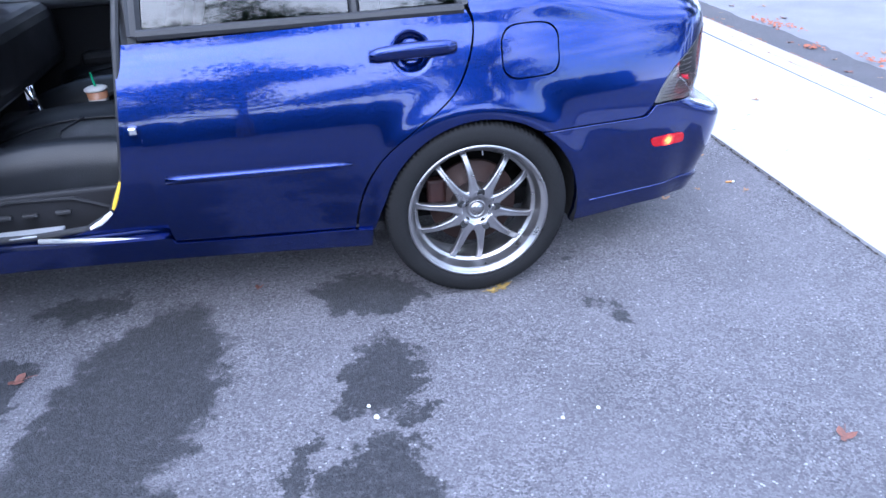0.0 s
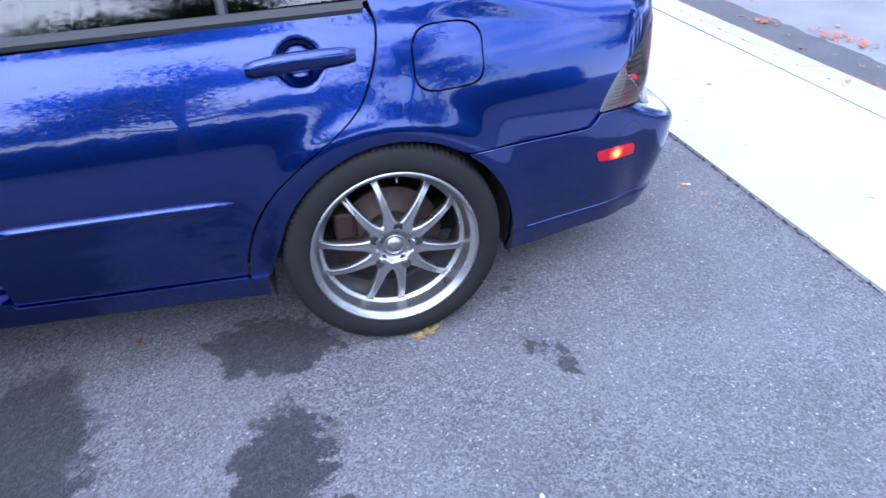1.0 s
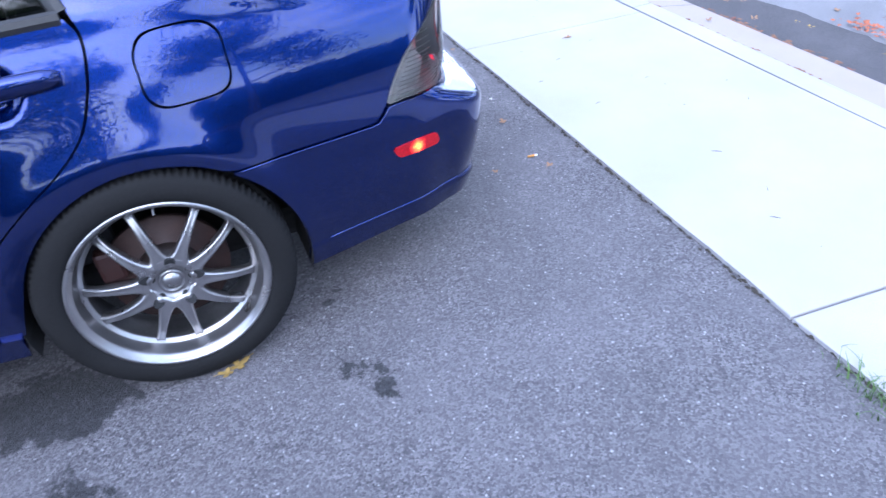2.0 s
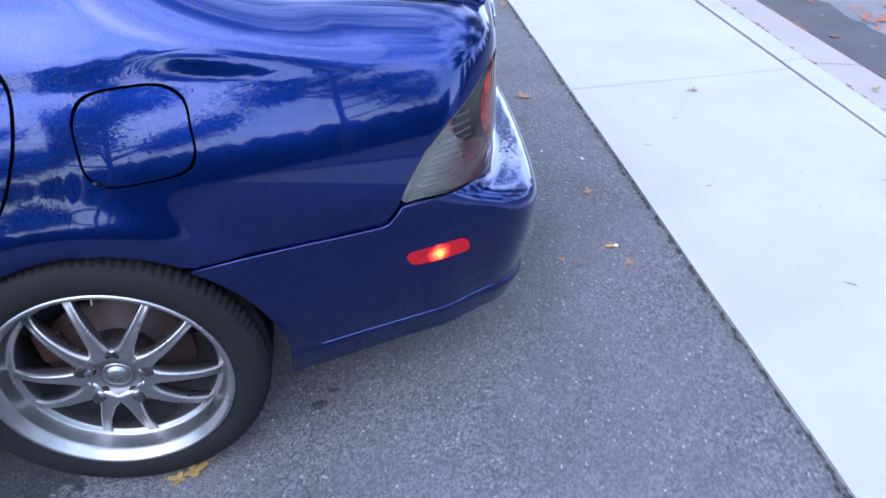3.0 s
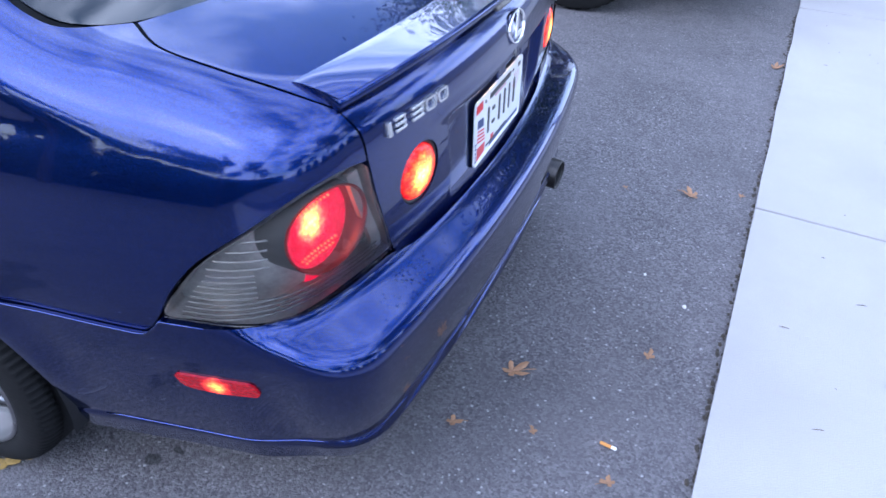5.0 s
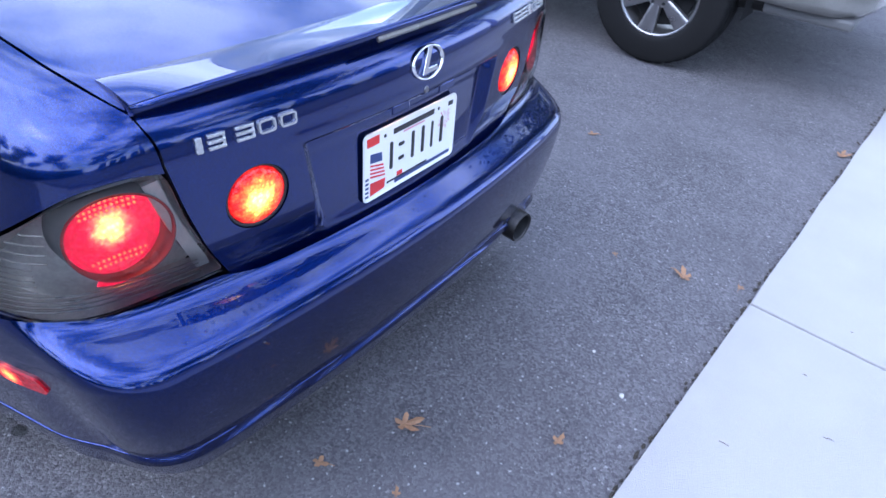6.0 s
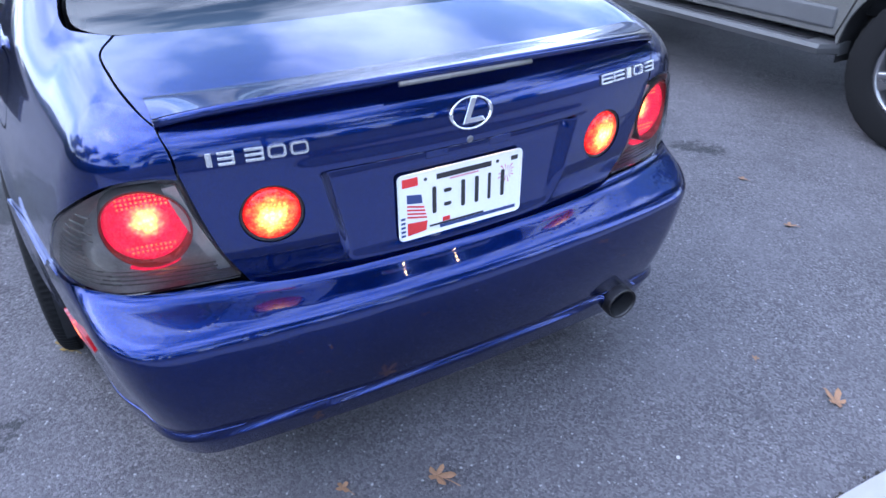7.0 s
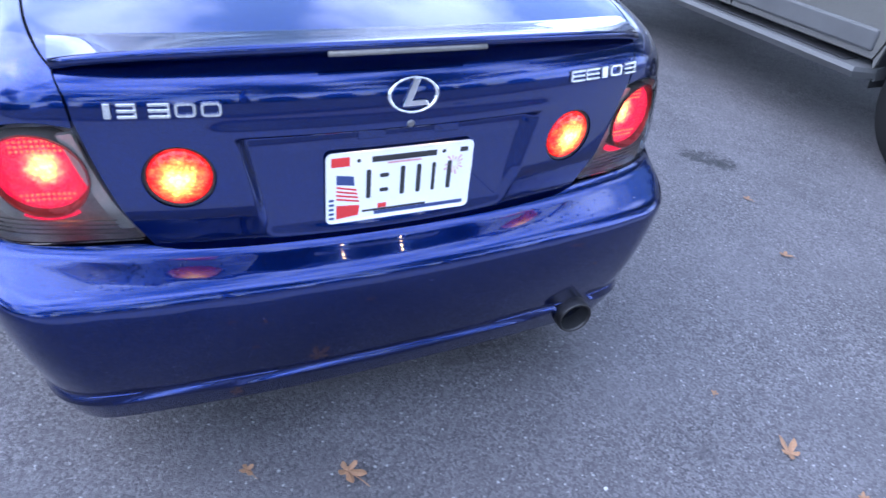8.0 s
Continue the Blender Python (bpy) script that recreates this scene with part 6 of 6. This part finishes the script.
# water drops on the bumper's ledge
bm = bmesh.new()
for k in range(170):
    y = rnd.choice((rnd.gauss(-0.45, 0.05), rnd.uniform(-0.6, 0.66), rnd.uniform(0.2, 0.66)))
    x = 1.0 - 0.1076 * y * y - 0.205 * max(abs(y) - 0.5, 0) ** 2 - rnd.uniform(0.008, 0.06)
    p = out_to(bumper_skin, np.array([x, y, 0.4]), np.array([[0, 0, 1.0]]), 0.6)[0]
    r = rnd.uniform(0.0012, 0.0036)
    ring = [bm.verts.new((p[0] + r * math.cos(a), p[1] + r * math.sin(a), p[2] - 0.25 * r * math.cos(a))) for a in np.linspace(0, 2 * math.pi, 8, endpoint=False)]
    inner = [bm.verts.new((p[0] + 0.6 * r * math.cos(a), p[1] + 0.6 * r * math.sin(a), p[2] + 0.45 * r)) for a in np.linspace(0, 2 * math.pi, 8, endpoint=False)]
    for i in range(8):
        bm.faces.new((ring[i], ring[(i + 1) % 8], inner[(i + 1) % 8], inner[i]))
    bm.faces.new(inner)
drops = part("water_drops", bm, thin_glass("water", (0.82, 0.86, 0.92), 1.33), smooth=True)
tagged(drops, "clear water drops on the blue bumper", "water", kind="stuff")

# ---- trees round the drive: out of view, added for the paint to mirror ----
def tree(x, y, tall, seed):
    """A tapered trunk with limbs and a crown of small leaf clumps with gaps."""
    r = random.Random(seed)
    ob = thing("tree", "tall broad tree with dense dark green foliage beside the drive", "tree", at=(x, y, -0.05), group="trees round the drive")
    trunk = sweep([(0, 0, 0), (0.05, 0.03, tall * 0.2), (0.0, 0.1, tall * 0.45), (0.1, 0.0, tall * 0.8)], [0.24, 0.19, 0.13, 0.04], 10)
    ends = []
    for k in range(15):
        z = tall * r.uniform(0.28, 0.78)
        a, far = r.uniform(0, 6.3), tall * r.uniform(0.20, 0.34) * (1.15 - z / tall)
        e = Vector((far * math.cos(a) * 1.5, far * math.sin(a) * 1.5, z + far * r.uniform(0.3, 0.9)))
        sweep([(0, 0.05, z), tuple(e * 0.55 + Vector((0, 0, z * 0.45))), tuple(e)], [0.07, 0.045, 0.015], 6, trunk)
        ends += [e, e * 0.7 + Vector((0, 0, z * 0.3))]
    part("trunk", trunk, BARK, ob, "grey brown trunk with limbs")
    ends.append(Vector((0, 0, tall * 0.9)))
    g = np.random.default_rng(seed)
    verts, faces = [], []
    for e in ends:
        n = 640
        size = tall * r.uniform(0.035, 0.062)
        c = np.array(e) + g.normal(0, 1, (n, 3)) * size * np.array([1, 1, 0.7])
        u, v = g.normal(0, 1, (n, 3)), g.normal(0, 1, (n, 3))
        u, v = u / np.linalg.norm(u, axis=1)[:, None] * 0.085, v / np.linalg.norm(v, axis=1)[:, None] * 0.058
        at = len(verts)
        quad = np.stack([c - u, c + v, c + u, c - v], 1).reshape(-1, 3)
        verts += quad.tolist()
        faces += [(at + 4 * k, at + 4 * k + 1, at + 4 * k + 2, at + 4 * k + 3) for k in range(n)]
    me = bpy.data.meshes.new("crown")
    me.from_pydata(verts, [], faces)
    from_mesh("crown", me, FOLIAGE, ob, "dark green leaves in loose clumps")
    return ob


def thicket(tall, seed):
    """A young tree with leaves down to the ground."""
    r = random.Random(seed)
    ob = thing("bushy_tree", "dense bushy green tree in an unseen row round the drive", "tree", group="row of bushy trees")
    part("trunk", sweep([(0, 0, 0), (0.05, 0.0, tall * 0.5), (0, 0.05, tall * 0.85)], [0.14, 0.09, 0.03], 8), BARK, ob)
    g = np.random.default_rng(seed)
    verts, faces = [], []
    for k in range(46):
        a, z = r.uniform(0, 6.3), tall * (k + 0.5) / 46 * 0.92
        far = r.uniform(0.3, 1.0) * tall * 0.30 * (1.08 - z / tall) ** 0.6
        n, size = 420, tall * 0.065
        c = np.array([far * math.cos(a), far * math.sin(a), z + 0.1]) + g.normal(0, 1, (n, 3)) * size
        c[:, 2] = np.abs(c[:, 2]) + 0.03
        u, v = g.normal(0, 1, (n, 3)), g.normal(0, 1, (n, 3))
        u, v = u / np.linalg.norm(u, axis=1)[:, None] * 0.085, v / np.linalg.norm(v, axis=1)[:, None] * 0.06
        at = len(verts)
        verts += np.stack([c - u, c + v, c + u, c - v], 1).reshape(-1, 3).tolist()
        faces += [(at + 4 * i, at + 4 * i + 1, at + 4 * i + 2, at + 4 * i + 3) for i in range(n)]
    me = bpy.data.meshes.new("crown")
    me.from_pydata(verts, [], faces)
    from_mesh("crown", me, FOLIAGE, ob, "dark green leaves in loose clumps")
    return ob


first, second = tree(-2.4, -15.5, 9.8, 1), tree(5.5, -17.0, 10.8, 2)
for m, (x, y, turn, size) in ((first, (13.0, -7.5, 70, 0.88)), (second, (13.5, -1.0, 140, 0.97)), (first, (12.5, 5.5, 210, 1.1)), (second, (5.2, 9.6, 30, 0.84)), (first, (1.6, 10.6, 120, 0.92)), (second, (-1.4, 11.0, 200, 0.8)), (first, (-9.5, -16.0, 300, 0.95))):
    copy_thing(m, pose(x, y, -0.05, 0, 0, turn) @ Matrix.Scale(size, 4))
bush = thicket(3.3, 7)
bush.matrix_world = pose(-11.0, -20.0, -0.05)
rnd = random.Random(12)
# Unseen rows added to shape the dark horizon in the car's reflections.
for k in range(36):
    copy_thing(bush, pose(-29.6 + 1.35 * k, -20.0 + rnd.uniform(-0.5, 0.5), -0.05, 0, 0, rnd.uniform(0, 360)))
for k in range(10):
    copy_thing(bush, pose(15.5 + rnd.uniform(-1, 1), -9 + 2.3 * k, -0.05, 0, 0, rnd.uniform(0, 360)) @ Matrix.Scale(0.8, 4))
for k in range(12):
    copy_thing(bush, pose(-27 + rnd.uniform(-1, 1), -18 + 2.4 * k, -0.05, 0, 0, rnd.uniform(0, 360)) @ Matrix.Scale(0.9, 4))
